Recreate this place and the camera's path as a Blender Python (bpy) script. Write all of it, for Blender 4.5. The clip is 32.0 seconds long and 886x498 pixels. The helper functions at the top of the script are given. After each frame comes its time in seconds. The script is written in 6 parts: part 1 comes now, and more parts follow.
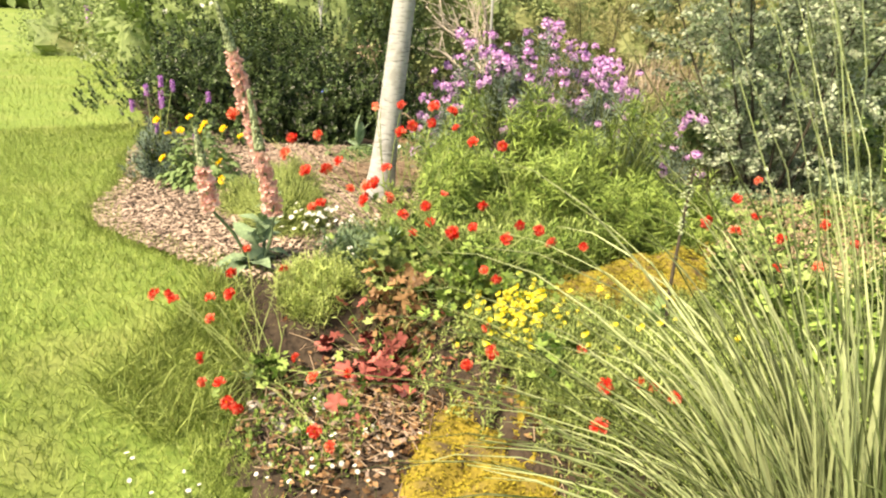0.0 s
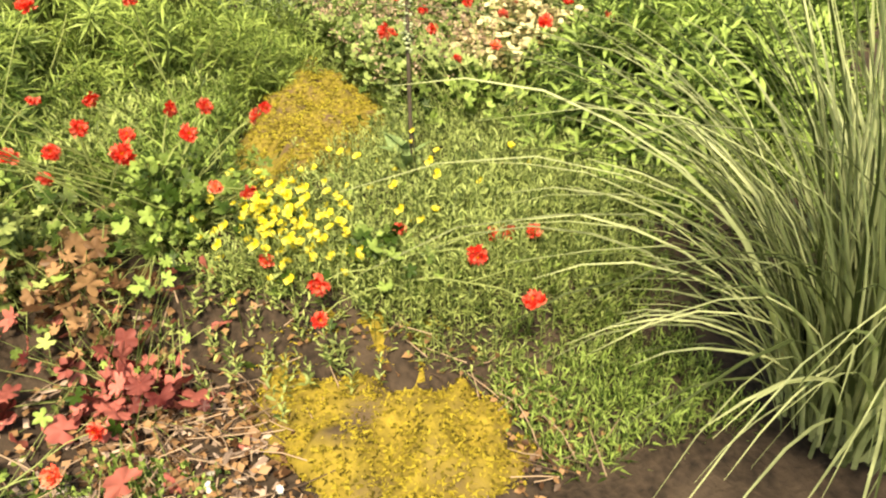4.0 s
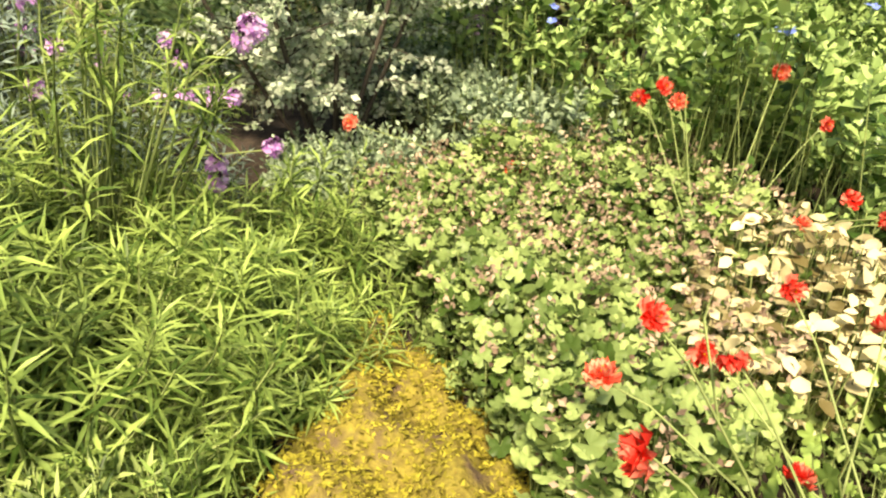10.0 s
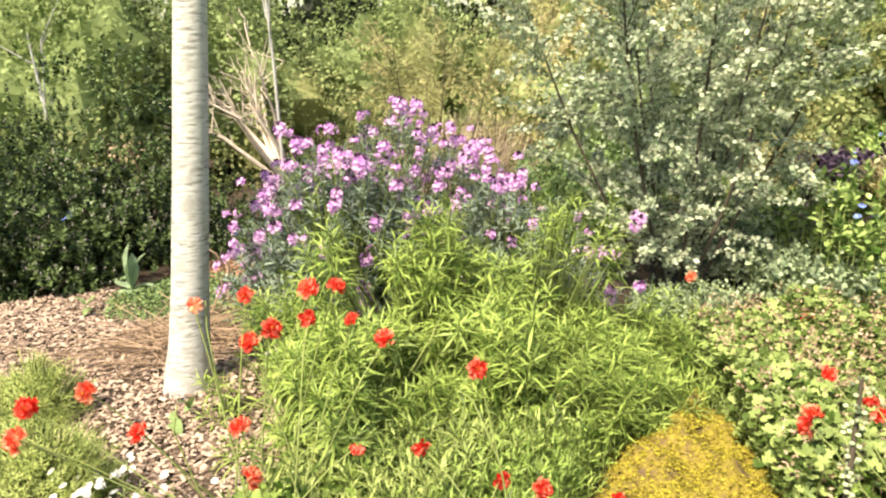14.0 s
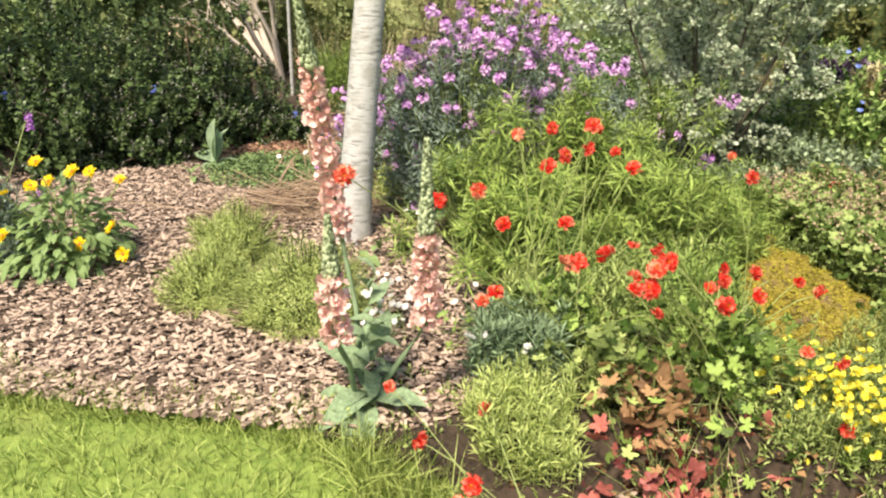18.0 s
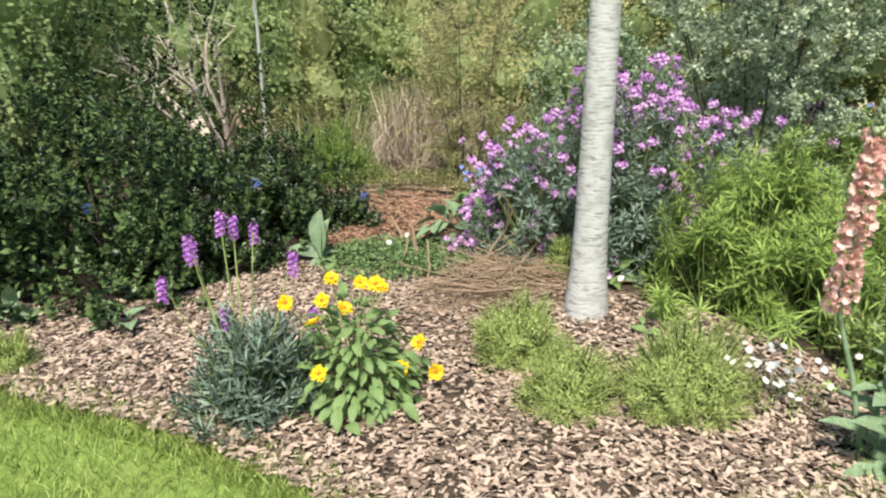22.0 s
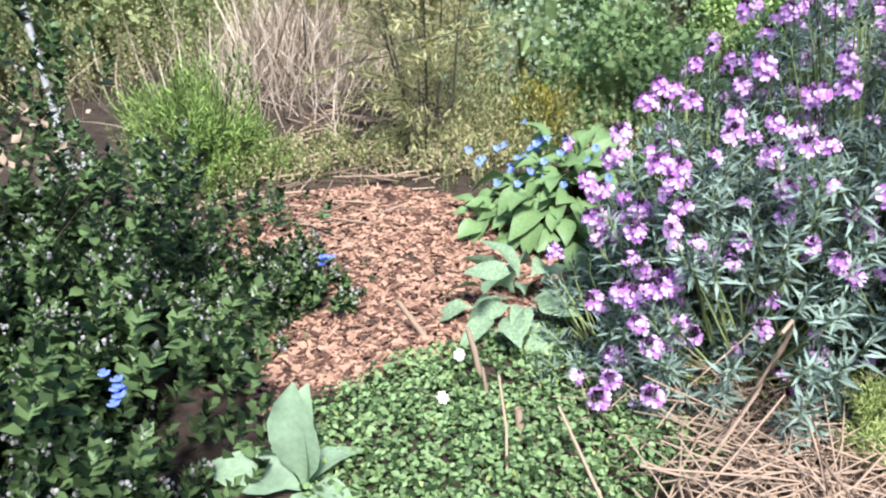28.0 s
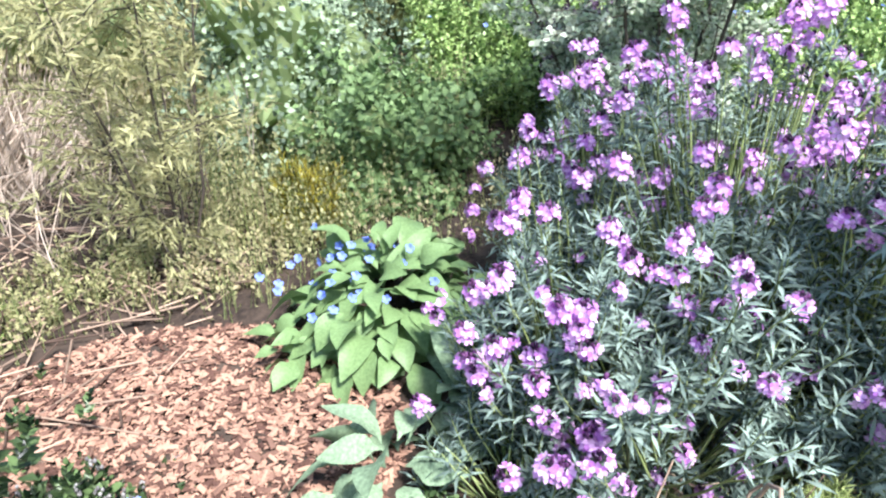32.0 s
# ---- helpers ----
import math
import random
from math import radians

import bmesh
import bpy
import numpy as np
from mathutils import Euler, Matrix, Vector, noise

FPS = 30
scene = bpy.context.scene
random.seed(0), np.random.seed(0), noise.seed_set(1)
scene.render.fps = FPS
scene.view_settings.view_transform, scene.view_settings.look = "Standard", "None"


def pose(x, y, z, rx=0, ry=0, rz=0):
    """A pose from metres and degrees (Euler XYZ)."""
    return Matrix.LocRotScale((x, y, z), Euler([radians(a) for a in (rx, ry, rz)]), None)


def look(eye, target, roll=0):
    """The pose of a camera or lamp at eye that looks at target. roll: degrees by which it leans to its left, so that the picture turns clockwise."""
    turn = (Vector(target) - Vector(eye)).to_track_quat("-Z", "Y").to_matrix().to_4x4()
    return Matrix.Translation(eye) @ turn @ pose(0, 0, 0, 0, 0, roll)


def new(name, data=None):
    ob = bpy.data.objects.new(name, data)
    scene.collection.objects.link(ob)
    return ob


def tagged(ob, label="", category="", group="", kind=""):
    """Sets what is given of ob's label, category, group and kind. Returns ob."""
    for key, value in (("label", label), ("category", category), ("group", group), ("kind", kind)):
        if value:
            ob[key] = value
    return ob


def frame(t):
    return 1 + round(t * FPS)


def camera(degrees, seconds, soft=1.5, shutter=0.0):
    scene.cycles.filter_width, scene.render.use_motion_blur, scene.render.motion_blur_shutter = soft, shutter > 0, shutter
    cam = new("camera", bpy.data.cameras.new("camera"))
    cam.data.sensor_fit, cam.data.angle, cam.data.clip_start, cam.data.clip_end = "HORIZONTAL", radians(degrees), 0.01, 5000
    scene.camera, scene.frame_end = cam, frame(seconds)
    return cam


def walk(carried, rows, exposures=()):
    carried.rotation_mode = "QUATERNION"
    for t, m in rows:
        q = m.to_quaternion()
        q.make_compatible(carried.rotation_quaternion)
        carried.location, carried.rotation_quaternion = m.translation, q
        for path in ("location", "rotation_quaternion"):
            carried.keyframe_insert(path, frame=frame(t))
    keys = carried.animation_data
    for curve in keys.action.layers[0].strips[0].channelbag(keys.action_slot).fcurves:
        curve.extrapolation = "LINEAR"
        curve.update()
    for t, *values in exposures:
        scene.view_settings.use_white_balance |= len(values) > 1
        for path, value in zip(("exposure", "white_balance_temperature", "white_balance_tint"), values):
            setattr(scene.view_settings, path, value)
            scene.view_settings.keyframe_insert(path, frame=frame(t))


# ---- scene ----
cam = camera(63.7, 32.0, soft=2.2)

# seconds, place (x, y, z), yaw, pitch, roll
PATH = [
    (0.0, 0.463, -0.028, 1.209, 5.99, -19.05, 2.01),
    (0.5, 0.174, -0.022, 1.211, -4.26, -18.79, -1.13),
    (1.0, -0.042, 0.073, 1.226, -12.28, -20.21, 2.43),
    (1.5, -0.187, 0.285, 1.224, -15.26, -19.83, -1.56),
    (2.0, -0.295, 0.414, 1.214, -20.88, -20.90, -0.82),
    (2.5, -0.448, 0.514, 1.235, -28.60, -22.23, -2.34),
    (4.5, -0.284, 1.063, 1.107, -47.17, -34.01, 2.12),
    (5.0, -0.261, 1.224, 1.142, -48.33, -31.91, 3.64),
    (5.5, -0.223, 1.355, 1.196, -45.47, -28.44, 2.18),
    (6.0, -0.081, 1.436, 1.224, -42.39, -24.85, 0.43),
    (6.5, -0.007, 1.602, 1.217, -41.15, -24.96, 0.99),
    (7.0, 0.077, 1.759, 1.210, -43.91, -27.16, 0.98),
    (7.5, 0.387, 2.054, 1.150, -43.97, -25.79, -0.54),
    (8.0, 0.683, 2.351, 1.010, -45.49, -29.18, 0.54),
    (8.5, 0.798, 2.495, 0.875, -45.34, -30.59, 1.51),
    (9.0, 0.814, 2.531, 0.858, -43.77, -30.70, 1.05),
    (9.5, 0.774, 2.521, 0.886, -42.63, -30.22, 1.11),
    (10.0, 0.675, 2.483, 0.963, -40.67, -27.42, 1.20),
    (10.5, 0.562, 2.416, 1.063, -34.48, -22.51, -0.94),
    (11.0, 0.433, 2.314, 1.173, -30.00, -16.02, -1.76),
    (11.5, 0.300, 2.214, 1.240, -30.25, -13.76, -0.71),
    (12.0, 0.138, 2.073, 1.279, -29.16, -15.91, -1.06),
    (12.5, -0.033, 1.849, 1.275, -29.07, -15.63, 0.17),
    (13.0, -0.027, 1.698, 1.293, -22.03, -16.35, -1.29),
    (13.5, 0.050, 1.532, 1.296, -19.72, -16.49, -0.48),
    (14.0, 0.030, 1.458, 1.307, -12.61, -15.00, -1.79),
    (14.5, -0.088, 1.358, 1.325, -8.92, -14.97, -0.13),
    (15.0, -0.244, 1.197, 1.306, -5.05, -11.95, 1.12),
    (15.5, -0.337, 1.117, 1.286, -4.04, -13.24, 2.17),
    (17.5, -1.039, 1.222, 1.233, -18.56, -17.92, 1.29),
    (18.0, -1.235, 1.236, 1.227, -22.70, -21.54, 2.09),
    (18.5, -1.416, 1.377, 1.213, -26.41, -22.47, -0.54),
    (19.0, -1.645, 1.484, 1.205, -29.04, -19.42, 0.55),
    (19.5, -1.973, 1.549, 1.225, -33.73, -18.41, 0.46),
    (20.0, -2.211, 1.686, 1.231, -30.93, -18.46, 2.11),
    (20.5, -2.337, 1.915, 1.208, -28.99, -18.11, -0.81),
    (21.0, -2.489, 2.102, 1.214, -29.48, -18.61, 0.68),
    (21.5, -2.695, 2.255, 1.228, -36.20, -15.89, -2.03),
    (22.0, -2.855, 2.466, 1.211, -40.66, -16.40, -0.14),
    (22.5, -2.975, 2.745, 1.218, -39.53, -17.38, -0.53),
    (23.0, -3.113, 3.016, 1.209, -43.19, -14.78, 0.16),
    (23.5, -3.214, 3.294, 1.209, -46.56, -17.65, 1.02),
    (24.0, -3.067, 3.666, 1.198, -45.94, -16.96, -1.23),
    (24.5, -2.898, 3.979, 1.206, -48.62, -16.71, 1.71),
    (26.5, -1.797, 4.845, 1.193, -50.68, -27.41, -2.49),
    (27.0, -1.703, 4.834, 1.184, -51.08, -27.55, -5.44),
    (27.5, -1.697, 4.840, 1.213, -54.58, -28.02, -2.52),
    (28.0, -1.719, 4.847, 1.257, -56.38, -27.09, -1.86),
    (28.5, -1.747, 4.844, 1.329, -66.40, -24.46, 0.46),
    (29.0, -1.903, 5.043, 1.360, -78.92, -22.38, 3.19),
    (29.5, -2.092, 5.293, 1.406, -86.45, -21.90, 5.59),
    (30.0, -2.190, 5.380, 1.424, -79.35, -21.67, 2.50),
    (30.5, -2.205, 5.337, 1.432, -79.88, -20.17, 2.04),
    (31.0, -2.124, 5.326, 1.425, -80.61, -19.10, -0.25),
    (31.5, -1.593, 5.326, 1.358, -81.36, -22.00, -0.19),
    (32.0, -1.319, 5.350, 1.414, -81.43, -27.10, -2.57),
]
walk(cam, [(t, pose(x, y, z, 90 + p, 0, w) @ pose(0, 0, 0, 0, 0, r)) for t, x, y, z, w, p, r in PATH],
     exposures=[(0.0, 1.21, 8830, 10), (2.0, 1.06, 8830, 10), (5.0, 1.04, 9260, 10), (9.0, 1.14, 9050, 8), (11.0, 1.19, 8180, 12), (13.0, 1.24, 7850, 12), (14.0, 1.34, 8180, 11), (15.0, 0.76, 8070, 10), (18.0, 0.88, 7630, 12), (19.0, 0.88, 7300, 9), (22.0, 0.64, 6760, 6), (24.0, 0.86, 6100, 5), (28.0, 1.24, 5780, 14), (30.0, 1.34, 5830, 16), (32.0, 1.54, 5780, 17)])

# ---- light ----
SUN_EL, SUN_AZ = 56.0, 228.0
world = bpy.data.worlds.new("world")
scene.world = world
world.use_nodes = True
wt = world.node_tree
sky = wt.nodes.new("ShaderNodeTexSky")
sky.sky_type = "NISHITA"
sky.sun_disc = False
sky.sun_elevation = radians(SUN_EL)
sky.sun_rotation = radians(SUN_AZ)
sky.dust_density = 1.5
sky.air_density = 1.3
wt.links.new(sky.outputs[0], wt.nodes["Background"].inputs[0])
wt.nodes["Background"].inputs[1].default_value = 0.09
sun = new("sun", bpy.data.lights.new("sun", "SUN"))
sun.data.energy, sun.data.angle, sun.data.color = 4.2, radians(11.0), (1.0, 0.95, 0.86)
az, el = radians(SUN_AZ), radians(SUN_EL)
sun_dir = Vector((math.sin(az) * math.cos(el), math.cos(az) * math.cos(el), math.sin(el)))
sun.matrix_world = look(sun_dir * 40, (0, 0, 0))

# ---- materials ----
def ramp_material(name, dark, light, rough=0.6, scale=30.0, bump=0.0, island=0.5, trans=0.0, stretch=(1, 1, 1), spec=0.35, patch=0.0, patch_col=None, ends=(0.27, 0.66)):
    m = bpy.data.materials.new(name)
    m.use_nodes = True
    n, l = m.node_tree.nodes, m.node_tree.links
    bsdf = n["Principled BSDF"]
    bsdf.inputs["Roughness"].default_value = rough
    bsdf.inputs["Specular IOR Level"].default_value = spec
    co = n.new("ShaderNodeTexCoord")
    mp = n.new("ShaderNodeMapping")
    mp.inputs["Scale"].default_value = stretch
    l.new(co.outputs["Object"], mp.inputs[0])
    noi = n.new("ShaderNodeTexNoise")
    noi.inputs["Scale"].default_value = scale
    noi.inputs["Detail"].default_value = 5
    l.new(mp.outputs[0], noi.inputs[0])
    geo = n.new("ShaderNodeNewGeometry")
    mix = n.new("ShaderNodeMix")
    mix.inputs[0].default_value = island
    l.new(noi.outputs[0], mix.inputs[2])
    l.new(geo.outputs["Random Per Island"], mix.inputs[3])
    rmp = n.new("ShaderNodeValToRGB")
    rmp.color_ramp.elements[0].position, rmp.color_ramp.elements[1].position = ends
    rmp.color_ramp.elements[0].color, rmp.color_ramp.elements[1].color = (*dark, 1), (*light, 1)
    l.new(mix.outputs[0], rmp.inputs[0])
    col = rmp.outputs[0]
    if patch_col:
        big = n.new("ShaderNodeTexNoise")
        big.inputs["Scale"].default_value = patch
        big.inputs["Detail"].default_value = 6
        l.new(co.outputs["Object"], big.inputs[0])
        r2 = n.new("ShaderNodeValToRGB")
        r2.color_ramp.elements[0].position, r2.color_ramp.elements[1].position = 0.5, 0.68
        l.new(big.outputs[0], r2.inputs[0])
        mx = n.new("ShaderNodeMix")
        mx.data_type = "RGBA"
        l.new(r2.outputs[0], mx.inputs[0])
        l.new(col, mx.inputs[6])
        mx.inputs[7].default_value = (*patch_col, 1)
        col = mx.outputs[2]
    l.new(col, bsdf.inputs["Base Color"])
    if bump:
        b = n.new("ShaderNodeBump")
        b.inputs["Strength"].default_value = bump
        b.inputs["Distance"].default_value = 0.01
        l.new(noi.outputs[0], b.inputs["Height"])
        l.new(b.outputs[0], bsdf.inputs["Normal"])
    if trans:
        tr = n.new("ShaderNodeBsdfTranslucent")
        l.new(col, tr.inputs[0])
        ms = n.new("ShaderNodeMixShader")
        ms.inputs[0].default_value = trans
        l.new(bsdf.outputs[0], ms.inputs[1])
        l.new(tr.outputs[0], ms.inputs[2])
        l.new(ms.outputs[0], n["Material Output"].inputs[0])
    return m


def leaf(name, dark, light, rough=0.45, trans=0.18, island=0.6, **k):
    # dark leaf tones lowered to stand in for deep shade within foliage
    if "petal" not in name:
        dark = tuple(0.38 * c for c in dark)
    return ramp_material(name, dark, light, rough, k.pop("scale", 18.0), 0.0, island, trans, spec=k.pop("spec", 0.22), **k)


M = {
    "lawn": ramp_material("lawn_soil", (0.1, 0.17, 0.03), (0.22, 0.3, 0.07), 0.9, 30, 0.5, 0.0, patch=1.6, patch_col=(0.25, 0.29, 0.09)),
    "blade": leaf("lawn_grass", (0.24, 0.37, 0.06), (0.42, 0.51, 0.16), 0.5),
    "soil": ramp_material("bed_soil", (0.014, 0.01, 0.007), (0.06, 0.042, 0.029), 0.95, 45, 1.0, 0.0, patch=6.0, patch_col=(0.075, 0.054, 0.038)),
    "chip": ramp_material("wood_chip", (0.15, 0.105, 0.08), (0.54, 0.415, 0.335), 0.85, 40, 0.3, 0.8, stretch=(1, 4, 1)),
    "chip_new": ramp_material("fresh_wood_chip", (0.09, 0.045, 0.03), (0.42, 0.25, 0.165), 0.85, 40, 0.3, 0.8, stretch=(1, 4, 1)),
    "bark": ramp_material("pale_bark", (0.21, 0.21, 0.2), (0.45, 0.455, 0.455), 0.8, 11.0, 0.45, 0.0, stretch=(1.5, 1.5, 8), patch=16, patch_col=(0.34, 0.34, 0.325), ends=(0.34, 0.48)),
    "straw": ramp_material("dry_stem", (0.085, 0.055, 0.038), (0.43, 0.315, 0.22), 0.8, 30, 0.2, 0.9),
    "bleached": ramp_material("bleached_wood", (0.4, 0.33, 0.27), (0.72, 0.63, 0.55), 0.8, 20, 0.2, 0.5),
    "deadgrass": leaf("dry_grass", (0.5, 0.4, 0.29), (0.68, 0.57, 0.45), 0.8, 0.2),
    "moss": ramp_material("yellow_moss", (0.12, 0.085, 0.02), (0.36, 0.3, 0.05), 0.95, 60, 1.0, 0.3, patch=14, patch_col=(0.13, 0.085, 0.05)),
    "mosstuft": leaf("moss_tuft", (0.3, 0.24, 0.03), (0.44, 0.39, 0.055), 0.8, 0.25),
    "mossdark": ramp_material("olive_moss", (0.08, 0.06, 0.012), (0.34, 0.26, 0.04), 0.95, 28, 1.0, 0.3, patch=7, patch_col=(0.1, 0.07, 0.04)),
    "mosstuftdark": leaf("olive_moss_tuft", (0.2, 0.16, 0.02), (0.44, 0.36, 0.05), 0.8, 0.25),
    "stone": ramp_material("weathered_stone", (0.22, 0.2, 0.18), (0.5, 0.46, 0.42), 0.85, 14, 0.6, 0.0),
    "lime": leaf("lime_foliage", (0.15, 0.29, 0.05), (0.34, 0.46, 0.12)),
    "greyleaf": leaf("blue_grey_foliage", (0.07, 0.12, 0.085), (0.29, 0.385, 0.31), 0.6, 0.2),
    "silver": leaf("silver_variegated_leaf", (0.86, 0.96, 0.69), (0.66, 0.74, 0.56), 0.45, 0.35, 0.75),
    "darkleaf": leaf("dark_evergreen_leaf", (0.014, 0.036, 0.012), (0.12, 0.185, 0.068), 0.35, 0.12, 0.7),
    "mid": leaf("mid_green_leaf", (0.09, 0.19, 0.03), (0.32, 0.46, 0.12)),
    "greygreen": leaf("grey_green_leaf", (0.3, 0.42, 0.26), (0.42, 0.53, 0.34), 0.5, 0.25, 0.6),
    "vinca": leaf("periwinkle_leaf", (0.13, 0.28, 0.06), (0.42, 0.57, 0.2), 0.3, 0.2),
    "fresh": leaf("fresh_green_leaf", (0.13, 0.23, 0.05), (0.42, 0.52, 0.18)),
    "feather": leaf("feathery_foliage", (0.5, 0.65, 0.17), (0.66, 0.77, 0.3), 0.5, 0.4),
    "geran": leaf("scalloped_leaf", (0.15, 0.27, 0.055), (0.33, 0.43, 0.15)),
    "cream": leaf("cream_leaf", (0.42, 0.34, 0.13), (0.8, 0.72, 0.42)),
    "redleaf": leaf("red_leaf", (0.2, 0.03, 0.03), (0.6, 0.19, 0.16)),
    "rust": leaf("rusty_leaf", (0.2, 0.1, 0.05), (0.42, 0.25, 0.13)),
    "fuzzy": leaf("grey_green_felted_leaf", (0.17, 0.27, 0.14), (0.3, 0.42, 0.25), 0.8, 0.15, 0.4),
    "broad": leaf("broad_green_leaf", (0.11, 0.22, 0.07), (0.29, 0.42, 0.17), 0.5, 0.25, 0.45),
    "glaucous": leaf("smooth_glaucous_leaf", (0.55, 0.78, 0.5), (0.36, 0.5, 0.31), 0.5, 0.3, 0.4),
    "forgetleaf": leaf("dark_heart_leaf", (0.14, 0.28, 0.1), (0.23, 0.35, 0.14), 0.45, 0.2, 0.6),
    "budwhite": leaf("pinkish_white_bud", (0.4, 0.38, 0.36), (0.4, 0.39, 0.36), 0.8, 0.15),
    "sagegrass": leaf("arching_grass_blade", (0.16, 0.22, 0.08), (0.54, 0.61, 0.33), 0.45, 0.25),
    "stemgreen": leaf("green_stem", (0.16, 0.24, 0.06), (0.4, 0.48, 0.18), 0.6, 0.1),
    "stemdark": ramp_material("dark_twig", (0.03, 0.025, 0.02), (0.10, 0.08, 0.06), 0.8, 20, 0.2, 0.5),
    "pinkdead": leaf("spent_pink_flower", (0.55, 0.36, 0.25), (0.66, 0.5, 0.36), 0.8, 0.3),
    "red": leaf("red_petal", (0.8, 0.04, 0.03), (1.0, 0.27, 0.19), 0.5, 0.35, 0.85),
    "coral": leaf("coral_petal", (0.85, 0.1, 0.06), (1.0, 0.45, 0.3), 0.5, 0.3, 0.75),
    "orange": leaf("orange_petal", (0.8, 0.12, 0.02), (0.95, 0.28, 0.06), 0.5, 0.25, 0.6),
    "yellow": leaf("yellow_petal", (0.85, 0.55, 0.01), (0.95, 0.8, 0.06), 0.5, 0.25, 0.6),
    "lemon": leaf("lemon_petal", (0.85, 0.7, 0.02), (0.95, 0.9, 0.2), 0.5, 0.25, 0.6),
    "mauve": leaf("mauve_petal", (0.48, 0.19, 0.56), (0.84, 0.56, 0.86), 0.5, 0.3, 0.7),
    "violet": leaf("violet_petal", (0.34, 0.09, 0.5), (0.68, 0.34, 0.78), 0.5, 0.3, 0.7),
    "bud": leaf("dark_purple_bud", (0.04, 0.015, 0.05), (0.14, 0.05, 0.14), 0.6, 0.1),
    "salmon": leaf("salmon_pink_petal", (0.7, 0.3, 0.3), (0.98, 0.74, 0.68), 0.6, 0.3, 0.8),
    "white": leaf("white_petal", (0.75, 0.75, 0.7), (0.9, 0.9, 0.86), 0.5, 0.25),
    "blue": leaf("blue_petal", (0.08, 0.13, 0.55), (0.25, 0.35, 0.85), 0.5, 0.25),
    "purpleleaf": leaf("purple_leaf", (0.06, 0.03, 0.06), (0.25, 0.17, 0.26), 0.6, 0.15),
    "budgreen": leaf("pale_green_bud", (0.26, 0.34, 0.18), (0.52, 0.6, 0.38), 0.8, 0.15),
    "clover": leaf("clover_leaf", (0.08, 0.16, 0.05), (0.23, 0.34, 0.14)),
    "scrub": leaf("yellow_green_scrub", (0.68, 0.68, 0.31), (0.53, 0.52, 0.255), 0.7, 0.4, 0.6, scale=4.0, patch=1.3, patch_col=(0.54, 0.46, 0.28)),
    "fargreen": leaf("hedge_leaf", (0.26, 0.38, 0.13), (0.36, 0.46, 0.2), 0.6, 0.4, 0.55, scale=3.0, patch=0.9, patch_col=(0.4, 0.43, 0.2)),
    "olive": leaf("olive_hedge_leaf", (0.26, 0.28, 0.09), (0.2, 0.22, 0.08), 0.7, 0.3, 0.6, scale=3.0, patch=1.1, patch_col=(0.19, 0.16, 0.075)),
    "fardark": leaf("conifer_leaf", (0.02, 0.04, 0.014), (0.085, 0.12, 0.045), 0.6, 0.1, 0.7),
}

# ---- geometry helpers: geo = (vertices, loop indices, face sizes, face materials) ----
rng = np.random.default_rng(11)


def unit(a):
    return a / np.maximum(np.linalg.norm(a, axis=-1, keepdims=True), 1e-9)


def join_geo(geos):
    vs, ls, ss, ms, k = [], [], [], [], 0
    for v, l, s, m in geos:
        vs.append(v), ls.append(l + k), ss.append(s), ms.append(m)
        k += len(v)
    return np.concatenate(vs), np.concatenate(ls), np.concatenate(ss), np.concatenate(ms)


def shape(verts, faces, mat=0):
    return (np.array(verts, float), np.array([i for f in faces for i in f]), np.array([len(f) for f in faces]), np.full(len(faces), mat))


def scatter(t, o, x, n, s):
    """Copies of shape t at places o, its x axis along x, its z axis near n, scaled by s."""
    v, l, sz, m = t
    o, x, n = np.asarray(o, float), unit(np.asarray(x, float)), np.asarray(n, float)
    y = unit(np.cross(n, x))
    z = np.cross(x, y)
    s = np.asarray(s, float)
    s = np.repeat(s[:, None], 3, 1) if s.ndim == 1 else s
    k = len(o)
    sv = v[None] * s[:, None]
    w = o[:, None] + sv[..., 0:1] * x[:, None] + sv[..., 1:2] * y[:, None] + sv[..., 2:3] * z[:, None]
    loops = (l[None] + (np.arange(k) * len(v))[:, None]).ravel()
    return w.reshape(-1, 3), loops, np.tile(sz, k), np.tile(m, k)


def tubes(p, r, m=4, mat=0):
    """n tubes through the points p (n, k, 3) with radii r (n, k)."""
    p = np.asarray(p, float)
    n, k = p.shape[:2]
    r = np.broadcast_to(np.asarray(r, float), (n, k))
    d = unit(np.gradient(p, axis=1))
    ref = np.where(np.abs(d[..., 2:3]) > 0.9, [1.0, 0, 0], [0, 0, 1.0])
    a = unit(np.cross(d, ref))
    b = np.cross(d, a)
    th = np.arange(m) * 2 * np.pi / m
    v = p[:, :, None] + r[..., None, None] * (np.cos(th)[:, None] * a[:, :, None] + np.sin(th)[:, None] * b[:, :, None])
    i, j = np.meshgrid(np.arange(k - 1), np.arange(m), indexing="ij")
    q = np.stack([i * m + j, i * m + (j + 1) % m, (i + 1) * m + (j + 1) % m, (i + 1) * m + j], -1).reshape(-1, 4)
    q = np.concatenate([q])
    loops = (q[None] + (np.arange(n) * k * m)[:, None, None]).ravel()
    return v.reshape(-1, 3), loops, np.full(n * len(q), 4), np.full(n * len(q), mat)


